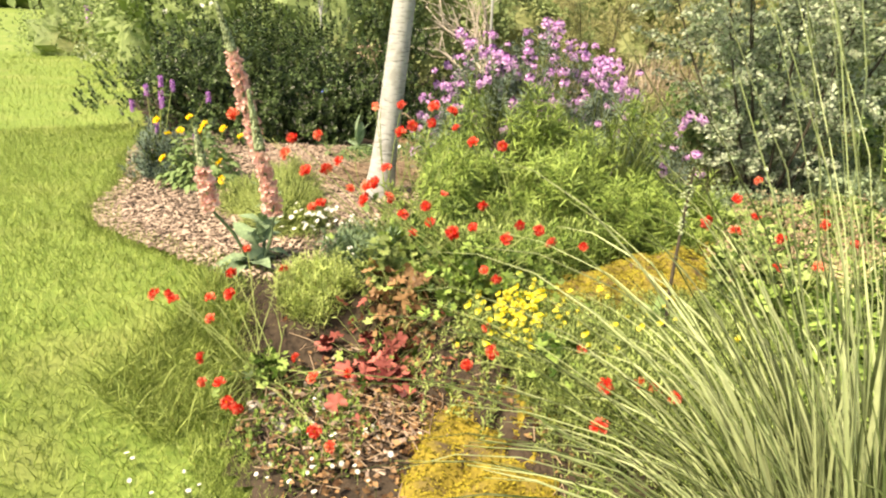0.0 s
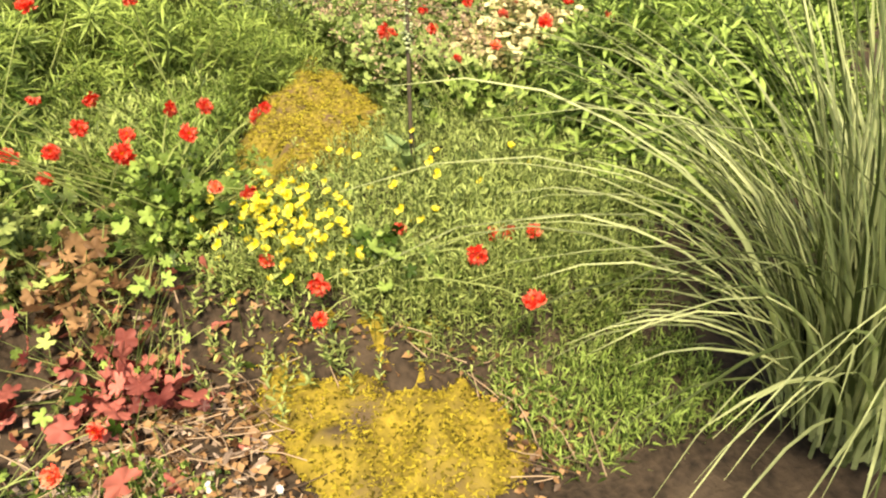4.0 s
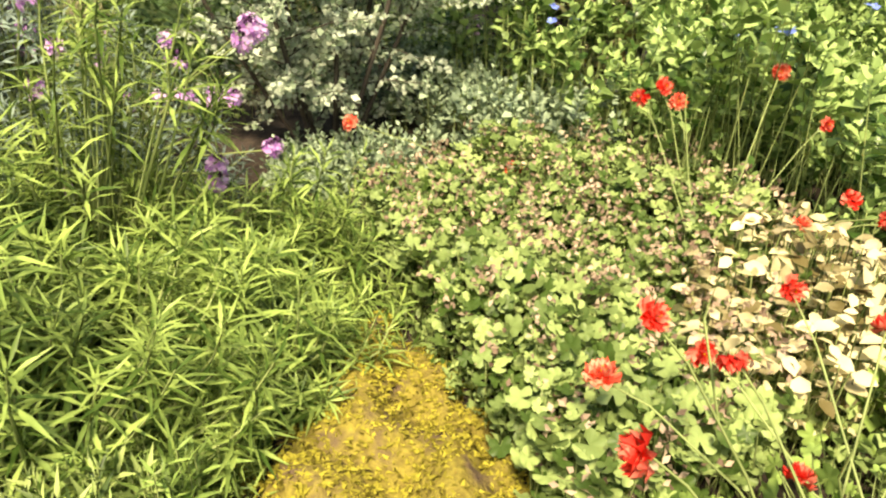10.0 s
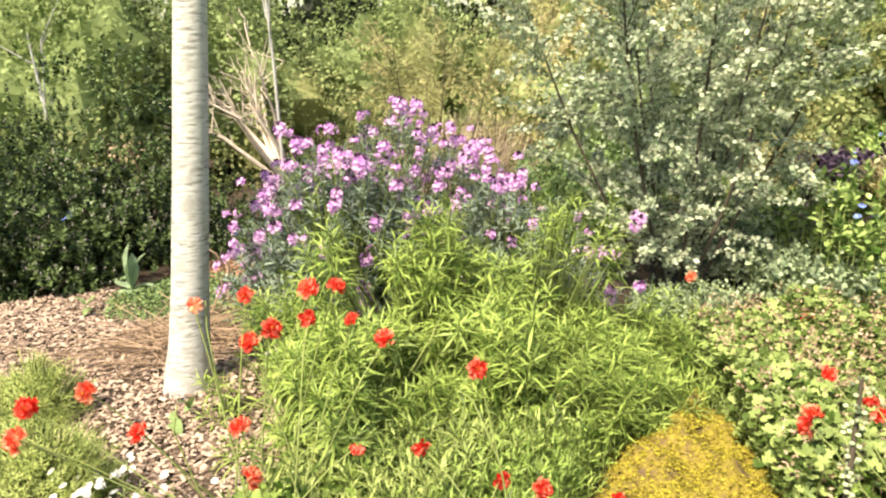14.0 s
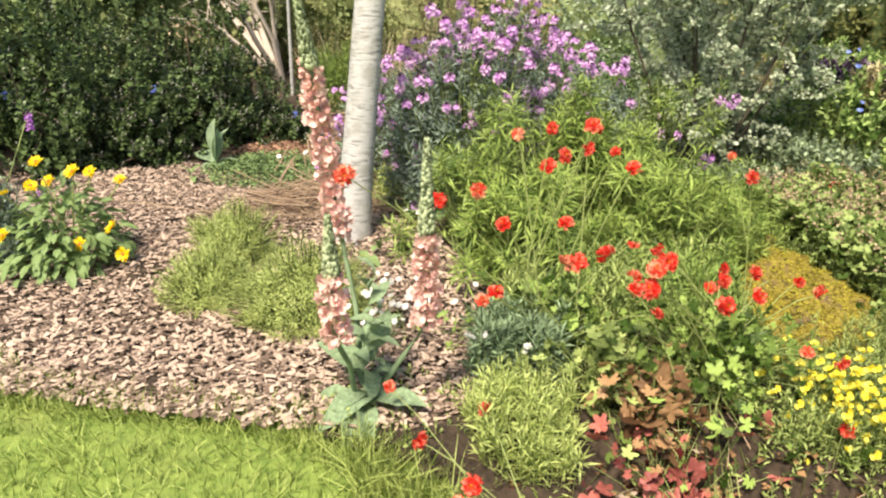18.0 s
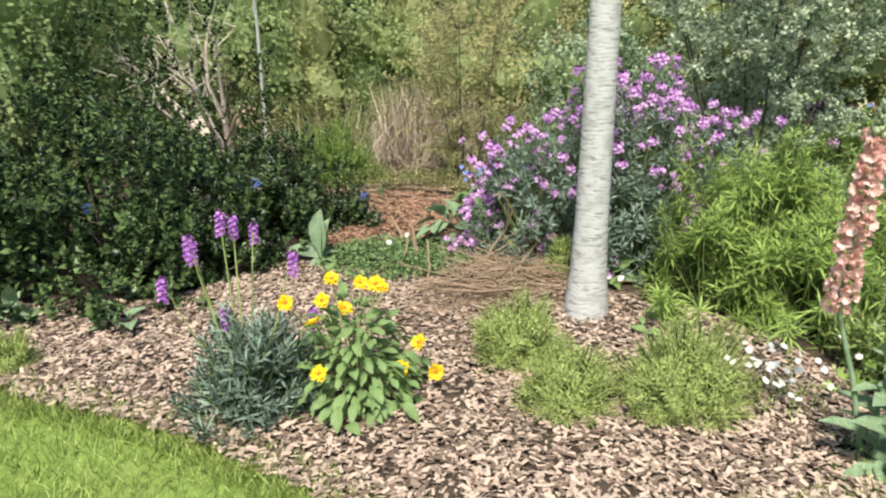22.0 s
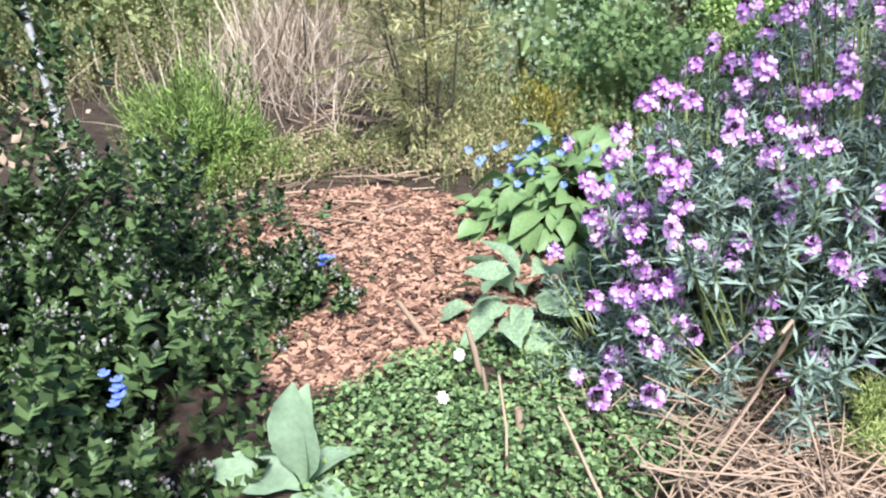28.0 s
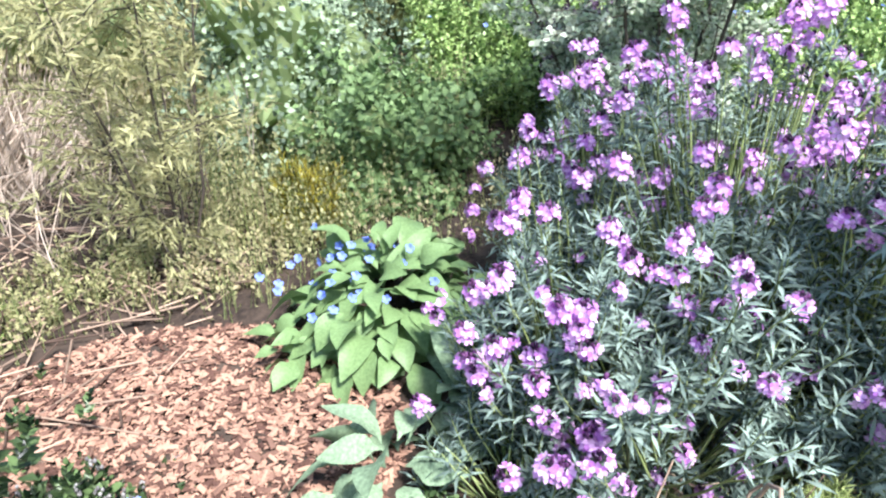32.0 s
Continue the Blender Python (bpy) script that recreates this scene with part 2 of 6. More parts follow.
def mesh_of(name, geo, mats, smooth=True):
    v, l, s, m = geo
    me = bpy.data.meshes.new(name)
    me.vertices.add(len(v))
    me.vertices.foreach_set("co", np.ascontiguousarray(v, np.float32).ravel())
    me.loops.add(len(l))
    me.loops.foreach_set("vertex_index", l.astype(np.int32))
    me.polygons.add(len(s))
    me.polygons.foreach_set("loop_start", (np.cumsum(s) - s).astype(np.int32))
    me.polygons.foreach_set("loop_total", s.astype(np.int32))
    for mt in mats if isinstance(mats, (list, tuple)) else [mats]:
        me.materials.append(M[mt] if isinstance(mt, str) else mt)
    me.polygons.foreach_set("material_index", m.astype(np.int32))
    me.polygons.foreach_set("use_smooth", np.full(len(s), smooth))
    me.update(calc_edges=True)
    me.validate()
    return me


def thing(name, at=(0, 0, 0), label="", category="", group="", kind=""):
    ob = new(name)
    ob.empty_display_size = 0.05
    ob.location = at
    return tagged(ob, label, category, group, kind)


def part(name, geo, mats, parent, label="", kind="", smooth=True):
    """One mesh under a thing or part; geo in world metres."""
    me = mesh_of(name, geo, mats, smooth)
    ob = new(name, me)
    if parent is not None:
        root = parent.location.copy() if parent.parent is None else parent.parent.location + parent.location
        me.transform(Matrix.Translation(-root))
        ob.parent = parent
    return tagged(ob, label, kind=kind)


def piece(name, me, parent, m, label=""):
    """An object on the shared mesh me under parent, at the world pose m."""
    ob = new(name, me)
    ob.parent = parent
    ob.matrix_basis = Matrix.Translation(-parent.location) @ m
    return tagged(ob, label)


def solo(name, geo, mats, label="", category="", group="", kind="", smooth=True):
    v = geo[0]
    at = Vector((float(v[:, 0].mean()), float(v[:, 1].mean()), float(v[:, 2].min())))
    me = mesh_of(name, geo, mats, smooth)
    me.transform(Matrix.Translation(-at))
    ob = new(name, me)
    ob.location = at
    return tagged(ob, label, category, group, kind)


def frame_of(o, z, spin=0.0, s=1.0):
    """A pose at o with its z axis along z."""
    q = Vector(z).to_track_quat("Z", "Y").to_matrix().to_4x4()
    return Matrix.Translation(o) @ q @ pose(0, 0, 0, 0, 0, math.degrees(spin)) @ Matrix.Scale(s, 4)


# ---- leaf and petal shapes, one unit long along x ----
def strip_leaf(w=0.2, seg=3, droop=0.25, fold=0.3, wide=0.5, wave=0.0, blunt=0.8):
    vs, fs = [], []
    for i in range(seg + 1):
        s = i / seg
        h = w * (math.sin(math.pi * min(1, s ** (math.log(0.5) / math.log(wide)))) ** blunt if 0 < s < 1 else 0.06)
        z = -droop * s * s
        u = wave * (1 if i % 2 else -1)
        vs += [(s, -h, z + fold * h + u * h), (s, 0, z), (s, h, z + fold * h - u * h)]
    for i in range(seg):
        a = 3 * i
        fs += [(a, a + 3, a + 4, a + 1), (a + 1, a + 4, a + 5, a + 2)]
    return shape(vs, fs)


def flat_leaf(w=0.3, droop=0.2, fold=0.25):
    return shape([(0, 0, 0), (0.5, -w, fold * w - droop * 0.25), (0.5, 0, -droop * 0.25), (0.5, w, fold * w - droop * 0.25), (1, 0, -droop)],
                 [(0, 1, 2), (0, 2, 3), (1, 4, 2), (2, 4, 3)])


def blade(seg=3, w=0.03, droop=0.4):
    vs, fs = [], []
    for i in range(seg):
        s = i / seg
        vs += [(s, -w * (1 - s * 0.6), -droop * s * s), (s, w * (1 - s * 0.6), -droop * s * s)]
    vs.append((1, 0, -droop))
    for i in range(seg - 1):
        fs.append((2 * i, 2 * i + 2, 2 * i + 3, 2 * i + 1))
    fs.append((2 * seg - 2, 2 * seg, 2 * seg - 1))
    return shape(vs, fs)


def lobed_leaf(lobes=5, teeth=3, deep=0.35, cup=0.12):
    n = lobes * teeth * 2
    vs, fs = [(0.35, 0, 0)], []
    for i in range(n + 1):
        th = -2.75 + 5.5 * i / n
        lobe = 0.5 + 0.5 * math.cos(lobes * 2 * math.pi * i / n + math.pi)
        r = 0.55 * (1 - deep * (1 - lobe)) * (1.0 if i % 2 else 0.9)
        vs.append((0.35 + r * math.cos(th), r * math.sin(th), cup * (lobe - 0.4)))
    for i in range(n):
        fs.append((0, i + 1, i + 2))
    return shape(vs, fs)


def petal(w=0.4, ruffle=0.08, up=0.2, notch=0.0):
    return shape([(0, 0, 0), (0.45, -w * 0.8, up * 0.3), (0.5, 0, up * 0.15), (0.45, w * 0.8, up * 0.3), (0.92, -w * 0.75, up + ruffle), (1 - notch, 0, up - ruffle), (0.92, w * 0.75, up + ruffle)],
                 [(0, 1, 2), (0, 2, 3), (1, 4, 5, 2), (2, 5, 6, 3)])


def soft_leaf(w=0.26, seg=6, curl=0.4, wave=0.2, k=0.0, wide=0.5, stalk=0.12):
    """A broad leaf with a sunk midrib, wavy edges, an arched back and a sideways bend."""
    vs, fs = [], []
    for i in range(seg + 1):
        s = i / seg
        q = max(0.0, (s - stalk) / (1 - stalk))
        h = w * math.sin(math.pi * q ** (math.log(0.5) / math.log(wide))) ** 0.8 if 0 < q < 1 else w * 0.05
        z = 0.35 * s * (1 - s) - curl * s * s
        for j in (-1, -0.5, 0, 0.5, 1):
            vs.append((s * (1 - 0.15 * curl * s), j * h + 0.12 * math.sin(2 * s + k) * s, z + 0.3 * abs(j) * h + wave * h * abs(j) * math.sin(9 * s + k * 2 + j)))
    for i in range(seg):
        for j in range(4):
            a = 5 * i + j
            fs.append((a, a + 5, a + 6, a + 1))
    return shape(vs, fs)


LANCE = strip_leaf(0.08, 2, 0.2, 0.3)
LANCE_WIDE = strip_leaf(0.15, 3, 0.25, 0.3)
LANCE_LONG = strip_leaf(0.095, 4, 0.35, 0.3)
NEEDLE = flat_leaf(0.085, 0.15, 0.2)
SMALL = flat_leaf(0.3, 0.15, 0.3)
OVAL = flat_leaf(0.36, 0.12, 0.3)
ROUND = shape([(0, 0, 0), (0.35, -0.3, 0.07), (0.35, 0, 0), (0.35, 0.3, 0.07), (0.72, -0.26, 0.02), (0.72, 0, -0.06), (0.72, 0.26, 0.02), (1, 0, -0.14)],
              [(0, 1, 2), (0, 2, 3), (1, 4, 5, 2), (2, 5, 6, 3), (4, 7, 5), (5, 7, 6)])
LANCE_THIN = strip_leaf(0.052, 2, 0.4, 0.25)
BLADE = blade(2)
FARLEAF = shape([(0, 0, 0), (0.5, -0.33, 0.07), (1, 0, -0.08), (0.5, 0.33, 0.07)], [(0, 1, 2), (0, 2, 3)])


def around(n, spread=1.0):
    """n directions: z up, leaning out by up to spread radians."""
    a = rng.uniform(0, 2 * np.pi, n)
    t = spread * np.sqrt(rng.uniform(0, 1, n))
    return np.stack([np.sin(t) * np.cos(a), np.sin(t) * np.sin(a), np.cos(t)], -1)


def bumps(p, f=3.0, a=0.2, seed=0.0):
    """Cheap smooth noise of points p (n, 3), about -a to a."""
    q = p * f + seed
    return a * (np.sin(q[:, 0] * 1.7 + np.sin(q[:, 1] * 1.3)) + np.sin(q[:, 1] * 2.1 + np.sin(q[:, 2] * 1.9)) + np.sin(q[:, 2] * 1.5 + q[:, 0] * 0.9)) / 3


def dome_points(c, r, n, low=0.0, rough=0.18, fill=0.25):
    """Points on and inside an uneven dome at c with radii r, and their outward directions."""
    d = unit(rng.normal(size=(n, 3)))
    d[:, 2] = low + (1 - low) * np.abs(d[:, 2])
    d = unit(d)
    k = 1 + bumps(d, 4.0, rough * 2, c[0] * 7 + c[1])
    k *= np.where(rng.random(n) < fill, rng.uniform(0.45, 0.95, n), rng.uniform(0.9, 1.04, n))
    return np.asarray(c) + d * np.asarray(r) * k[:, None], d


def gappy(p, f=7.0, cut=-0.25):
    """Which of the points p stay when uneven hollows are left between clumps."""
    return bumps(p, f, 1.0, 3.7) + 0.5 * bumps(p, f * 2.3, 1.0, 1.1) > cut


def shoots(base, tips, dirs, leaf_shape, leaf_len, per=16, length=0.14, open_angle=0.9, lean=0.35, stem_r=0.0025, bare=0.0):
    """Leafy shoots that end at tips: leaves whorled along their last length, and stems down to the base."""
    n = len(tips)
    up = unit(dirs * (1 - lean) + np.array([0, 0, lean * 1.6]) + rng.normal(0, 0.12, (n, 3)))
    s = np.tile(np.linspace(1, bare, per), (n, 1)) * length
    o = tips[:, None] - s[..., None] * up[:, None]
    az = np.arange(per) * 2.4 + rng.uniform(0, 6.3, (n, 1))
    a = unit(np.cross(up, [0.3, 0.9, 0.1]))
    b = np.cross(up, a)
    rad = np.cos(az)[..., None] * a[:, None] + np.sin(az)[..., None] * b[:, None]
    tilt = open_angle * (0.35 + 0.65 * s / length) * rng.uniform(0.8, 1.25, (n, per))
    x = np.cos(tilt)[..., None] * up[:, None] + np.sin(tilt)[..., None] * rad
    size = leaf_len * rng.uniform(0.7, 1.2, (n, per)) * (0.65 + 0.5 * s / length)
    leaves = scatter(leaf_shape, o.reshape(-1, 3), x.reshape(-1, 3), np.repeat(up, per, 0) + rng.normal(0, 0.15, (n * per, 3)), size.ravel())
    base = np.asarray(base) + np.c_[rng.normal(0, 0.03, (n, 2)), np.zeros(n)]
    mid = 0.5 * base + 0.5 * (tips - length * up) + np.c_[np.zeros((n, 2)), -0.03 * np.ones(n)]
    p = np.stack([base, mid, tips - length * up * 0.8, tips], 1)
    return leaves, tubes(p, [[stem_r * 2, stem_r * 1.4, stem_r, stem_r * 0.5]], 3), up


def leafy_dome(c, r, n, t, size, low=0.0, rough=0.18, fill=0.3, tilt=0.7):
    o, d = dome_points(c, r, n, low, rough, fill)
    x = unit(d * 0.5 + rng.normal(0, 0.7, (n, 3)) + [0, 0, 0.15])
    return scatter(t, o, x, d + np.array([0, 0, 0.6]) + rng.normal(0, tilt * 0.5, (n, 3)), size * rng.uniform(0.6, 1.3, n))


def inside(x, y, poly):
    x, y = np.asarray(x), np.asarray(y)
    hit = np.zeros(x.shape, bool)
    for (ax, ay), (bx, by) in zip(poly, poly[1:] + poly[:1]):
        hit ^= ((ay > y) != (by > y)) & (x < (bx - ax) * (y - ay) / (by - ay + 1e-12) + ax)
    return hit


def in_poly(n, poly):
    xs, ys = [p[0] for p in poly], [p[1] for p in poly]
    out = np.zeros((0, 2))
    while len(out) < n:
        q = np.c_[rng.uniform(min(xs), max(xs), n * 2), rng.uniform(min(ys), max(ys), n * 2)]
        out = np.r_[out, q[inside(q[:, 0], q[:, 1], poly)]]
    return out[:n]


def ease(a):
    a = np.clip(a, 0, 1)
    return a * a * (3 - 2 * a)


def gz(x, y):
    """Height of the ground: level, with a lower strip of lawn and soil in front of the raised bed."""
    x, y = np.asarray(x, float), np.asarray(y, float)
    r = np.hypot(x, y - 3)
    far = np.clip((r - 25) / 200, 0, 1)
    bank = np.interp(x, [-1.3, -0.8, -0.4, -0.1, 0.1, 0.25, 0.4, 0.55, 0.75, 1.1, 1.6, 2.6], [2.85, 2.8, 2.74, 2.74, 2.66, 2.44, 2.26, 2.06, 1.92, 1.78, 1.6, 1.45])
    width = np.interp(x, [-1.2, -0.4, 0.1, 0.4, 1.2], [0.9, 0.5, 0.26, 0.16, 0.2])
    low = ease((bank - y) / width) * ease((x + 1.5) / 0.9) * ease((3.4 - x) / 0.7)
    return -0.22 * low + 0.012 * np.sin(2.3 * x + np.sin(1.9 * y)) + 0.01 * np.sin(3.1 * y + 0.7 * x) + far * (3.0 + 2 * np.sin(x * 0.02))

# ---- ground ----
LAWN_EDGE = [(1.6, 0.2), (0.6, 0.95), (-0.1, 1.45), (-0.44, 1.9), (-0.62, 2.55), (-0.95, 2.97), (-1.4, 3.2), (-1.7, 3.4), (-1.95, 3.75),
             (-2.02, 4.1), (-2.15, 4.5), (-2.45, 5.05), (-2.7, 5.7), (-3.3, 6.8), (-4.2, 8.0)]
BED = LAWN_EDGE + [(-4.2, 12.5), (9.0, 13.5), (9.0, 0.2)]
gs = np.sinh(np.linspace(-7.4, 7.4, 241)) / math.sinh(7.4) * 900
gx, gy = np.meshgrid(gs, gs + 3, indexing="ij")
ii, jj = np.meshgrid(np.arange(240), np.arange(240), indexing="ij")
quad = np.stack([ii * 241 + jj, (ii + 1) * 241 + jj, (ii + 1) * 241 + jj + 1, ii * 241 + jj + 1], -1).reshape(-1, 4)
under = np.all([inside(gx + a, gy + b, BED) for a, b in ((0.16, 0), (-0.16, 0), (0, 0.16), (0, -0.16))], axis=0)
gh = gz(gx, gy) - 0.14 * under
ground = new("ground", mesh_of("ground", (np.stack([gx, gy, gh], -1).reshape(-1, 3), quad.ravel(), np.full(len(quad), 4), np.zeros(len(quad), int)), "lawn"))
tagged(ground, "mown green lawn with paler dry patches", "lawn", kind="structure")

step = 0.07
bx, by = np.meshgrid(np.arange(-4.4, 9.1, step), np.arange(0.1, 13.6, step), indexing="ij")
nx, ny = bx.shape
ok = inside(bx[:-1, :-1] + step / 2, by[:-1, :-1] + step / 2, BED)
ii, jj = np.nonzero(ok)
quad = np.stack([ii * ny + jj, (ii + 1) * ny + jj, (ii + 1) * ny + jj + 1, ii * ny + jj + 1], -1)
used, inv = np.unique(quad, return_inverse=True)
bz = gz(bx, by) + 0.022 + 0.012 * np.sin(bx * 17 + np.sin(by * 13)) + rng.normal(0, 0.004, bx.shape)
bv = np.stack([bx, by, bz], -1).reshape(-1, 3)[used]
bed = new("bed_soil", mesh_of("bed_soil", (bv, inv.reshape(-1), np.full(len(quad), 4), np.zeros(len(quad), int)), "soil"))
tagged(bed, "dark crumbly soil of the flower bed", "soil", kind="structure")


def grass(poly, n, size, droop_up=1.0, mat="blade", t=BLADE, lift=0.0):
    p = in_poly(n, poly)
    o = np.c_[p, gz(p[:, 0], p[:, 1]) + lift]
    d = unit(rng.normal(0, 0.45, (n, 3)) * [1, 1, 0] + [0, 0, droop_up])
    return scatter(t, o, d, unit(rng.normal(size=(n, 3)) * [1, 1, 0.1]), size * rng.uniform(0.5, 1.4, n))


LAWN_NEAR = [(-3.6, 1.5), (-1.0, 0.4), (0.6, 0.9), (-0.1, 1.42), (-0.44, 1.87), (-0.64, 2.55), (-0.98, 2.95), (-1.42, 3.17), (-1.72, 3.38), (-1.98, 3.75),
             (-2.05, 4.1), (-2.18, 4.5), (-2.48, 5.05), (-2.74, 5.7), (-3.3, 6.7), (-4.6, 5.0)]
lawn_grass = solo("lawn_grass", join_geo([grass(LAWN_NEAR, 90000, 0.045, 0.8), grass([(-4.5, 5), (-3.3, 6.7), (-4.2, 8), (-7, 13), (-12, 13), (-9, 4)], 26000, 0.06)]), "blade",
                  "short green lawn grass with dry blades", "grass", kind="stuff")
EDGE_BAND = [(x - 0.12, y - 0.04) for x, y in LAWN_EDGE[1:13]] + [(x + 0.05, y + 0.05) for x, y in reversed(LAWN_EDGE[1:13])]
lawn_fringe = solo("lawn_fringe", grass(EDGE_BAND, 13000, 0.055, 0.8), "blade", "longer uncut grass along the lawn edge", "grass", kind="stuff")
tall = [(-1.0, 2.05), (-0.65, 1.9), (-0.52, 2.15), (-0.62, 2.6), (-0.85, 2.75)]
grass_tussock = solo("grass_tussock", grass(tall, 3500, 0.11, 0.7, t=blade(4, 0.014, 0.7)), "blade", "lush grass tussock spilling over the bed edge", "grass", kind="stuff")

# ---- flowers: shared meshes, one unit is a metre ----
def rosette(t, n, r, lift=0.0, tilt=0.3, mat=0, spin=0.0, loose=0.0):
    a = np.arange(n) * 2 * np.pi / n + spin + rng.normal(0, 0.08 + loose * 0.3, n)
    e = tilt + rng.normal(0, loose, n)
    x = np.stack([np.cos(a) * np.cos(e), np.sin(a) * np.cos(e), np.sin(e)], -1)
    g = scatter(t, np.tile([0, 0, lift], (n, 1)), x, np.tile([0, 0, 1.0], (n, 1)) + rng.normal(0, loose, (n, 3)), r * rng.uniform(0.85, 1.1, n))
    return (g[0], g[1], g[2], np.full(len(g[2]), mat))


def ball(r, at=(0, 0, 0), squash=0.7, mat=0, n=7, rows=4):
    vs, fs = [], []
    for i in range(rows + 1):
        th = math.pi * i / rows
        for j in range(n):
            vs.append((at[0] + r * math.sin(th) * math.cos(2 * math.pi * j / n), at[1] + r * math.sin(th) * math.sin(2 * math.pi * j / n), at[2] + r * squash * math.cos(th)))
    for i in range(rows):
        for j in range(n):
            fs.append((i * n + j, (i + 1) * n + j, (i + 1) * n + (j + 1) % n, i * n + (j + 1) % n))
    return shape(vs, fs, mat)


def geum_mesh(mat, k):
    g = []
    for n, r, lift, tilt in ((9, 0.027, 0, -0.15), (10, 0.025, 0.002, 0.15), (9, 0.022, 0.004, 0.45), (8, 0.018, 0.006, 0.75), (6, 0.013, 0.008, 1.1)):
        g.append(rosette(petal(0.3, 0.22, 0.14, 0.2), n, r, lift, tilt, 0, k + lift * 90, 0.2))
    return mesh_of("geum_flower", join_geo(g), [mat])


GEUM = [geum_mesh(m, k) for k, m in enumerate(("red", "coral", "red", "coral", "red", "red"))]
GEUM_EYE = mesh_of("geum_eye", join_geo([rosette(petal(0.15, 0, 0.4), 12, 0.009, 0.009, 0.9), ball(0.0042, (0, 0, 0.013))]), ["yellow"])
CALENDULA = [mesh_of("calendula_flower", join_geo([rosette(petal(0.15, 0.03, 0.08, 0.05), 18, 0.033, 0, 0.2, 0, 0, 0.1), rosette(petal(0.15, 0.03, 0.08), 16, 0.028, 0.003, 0.4, 0, 0.2, 0.12)]), ["yellow"])]
CAL_EYE = mesh_of("flower_eye", ball(0.009, (0, 0, 0.007), 0.6), ["orange"])


def wallflower_mesh(mat, n, tall, k):
    """A head of four-petalled flowers round the top of a spike, dark buds above."""
    g = []
    h = np.linspace(0, tall, n)
    a = np.arange(n) * 2.4 + k
    out = np.stack([np.cos(a), np.sin(a), 0.35 + 0.6 * h / tall], -1)
    out = unit(out)
    o = np.stack([0.012 * np.cos(a), 0.012 * np.sin(a), h], -1) + out * 0.006
    for j in range(4):
        side = unit(np.cross(out, [0, 0, 1.0]))
        upv = np.cross(side, out)
        ang = j * math.pi / 2 + 0.7
        x = unit(math.cos(ang) * side + math.sin(ang) * upv + 0.15 * out)
        g.append(scatter(petal(0.48, 0.05, 0.1, 0.08), o, x, out, np.full(n, 0.0125) * rng.uniform(0.85, 1.15, n)))
    m = 9
    b = np.stack([rng.normal(0, 0.005, m), rng.normal(0, 0.005, m), np.full(m, tall + 0.004) + rng.uniform(0, 0.012, m)], -1)
    buds = scatter(ball(1, squash=1.5, n=5, rows=3), b, np.tile([1.0, 0, 0], (m, 1)), np.tile([0, 0, 1.0], (m, 1)), np.full(m, 0.004))
    buds = (buds[0], buds[1], buds[2], np.ones(len(buds[2]), int))
    return mesh_of("wallflower_head", join_geo(g + [buds]), [mat, "bud"])


WALLHEAD = [wallflower_mesh("mauve", 12, 0.022, 0), wallflower_mesh("mauve", 16, 0.035, 1), wallflower_mesh("mauve", 9, 0.014, 2), wallflower_mesh("violet", 30, 0.1, 3)]
DAISY = mesh_of("white_flower", join_geo([rosette(petal(0.35, 0, 0.05), 7, 0.013, 0, 0.1, 0)]), ["white"])
LEMON = mesh_of("lemon_flower", join_geo([rosette(petal(0.48, 0.1, 0.3, 0.1), 5, 0.016, 0, 0.6, 0, 0, 0.2), rosette(petal(0.2, 0, 0.3), 6, 0.006, 0.003, 0.9, 0)]), ["lemon"])
BLUEF = mesh_of("blue_flower", join_geo([rosette(petal(0.45, 0.0, 0.05), 5, 0.014, 0, 0.15, 0)]), ["blue"])


def flower_up(lean=(0, -0.3, 1.0), spread=0.4):
    return unit(np.asarray(lean) + rng.normal(0, spread, 3))


# ---- the pale-barked tree ----
def tree(base, top, r0, r1, label):
    ob = thing("young_tree", base, label, "tree")
    s = np.linspace(0, 1, 22)
    b, e = np.array(base), np.array(top)
    p = b + (e - b) * s[:, None] + np.stack([0.012 * np.sin(5 * s), 0.01 * np.sin(4 * s + 1), 0 * s], -1)
    r = r0 + (r1 - r0) * s + 0.03 * np.exp(-s * 26) + rng.normal(0, 0.0012, 22)
    part("trunk", tubes(p[None], r[None], 18), "bark", ob)
    bp, br = [], []
    for i in range(9):
        s0 = 0.62 + 0.04 * i
        st = b + (e - b) * s0
        a = i * 2.4
        L = 1.3 - 0.09 * i
        d = np.array([math.cos(a), math.sin(a), 1.0])
        bp.append([st, st + d * L * 0.35, st + d * L * 0.7 + [0, 0, 0.1], st + d * L + [0, 0, 0.3]])
        br.append([0.022, 0.015, 0.009, 0.003])
    part("limb_growth", tubes(np.array(bp), np.array(br), 6), "bark", ob, kind="stuff")
    tips = np.array([q for q4 in bp for q in (q4[2], q4[3])])
    c = tips[rng.integers(0, len(tips), 600)] + rng.normal(0, 0.22, (600, 3))
    part("crown", scatter(OVAL, c, rng.normal(size=(600, 3)), rng.normal(size=(600, 3)) + [0, 0, 1], 0.06 * rng.uniform(0.6, 1.2, 600)), "fresh", ob)
    return ob


tree((-0.42, 4.31, 0.0), (0.05, 4.66, 4.6), 0.074, 0.045, "slender young tree with pale silvery bark rising from mulch")


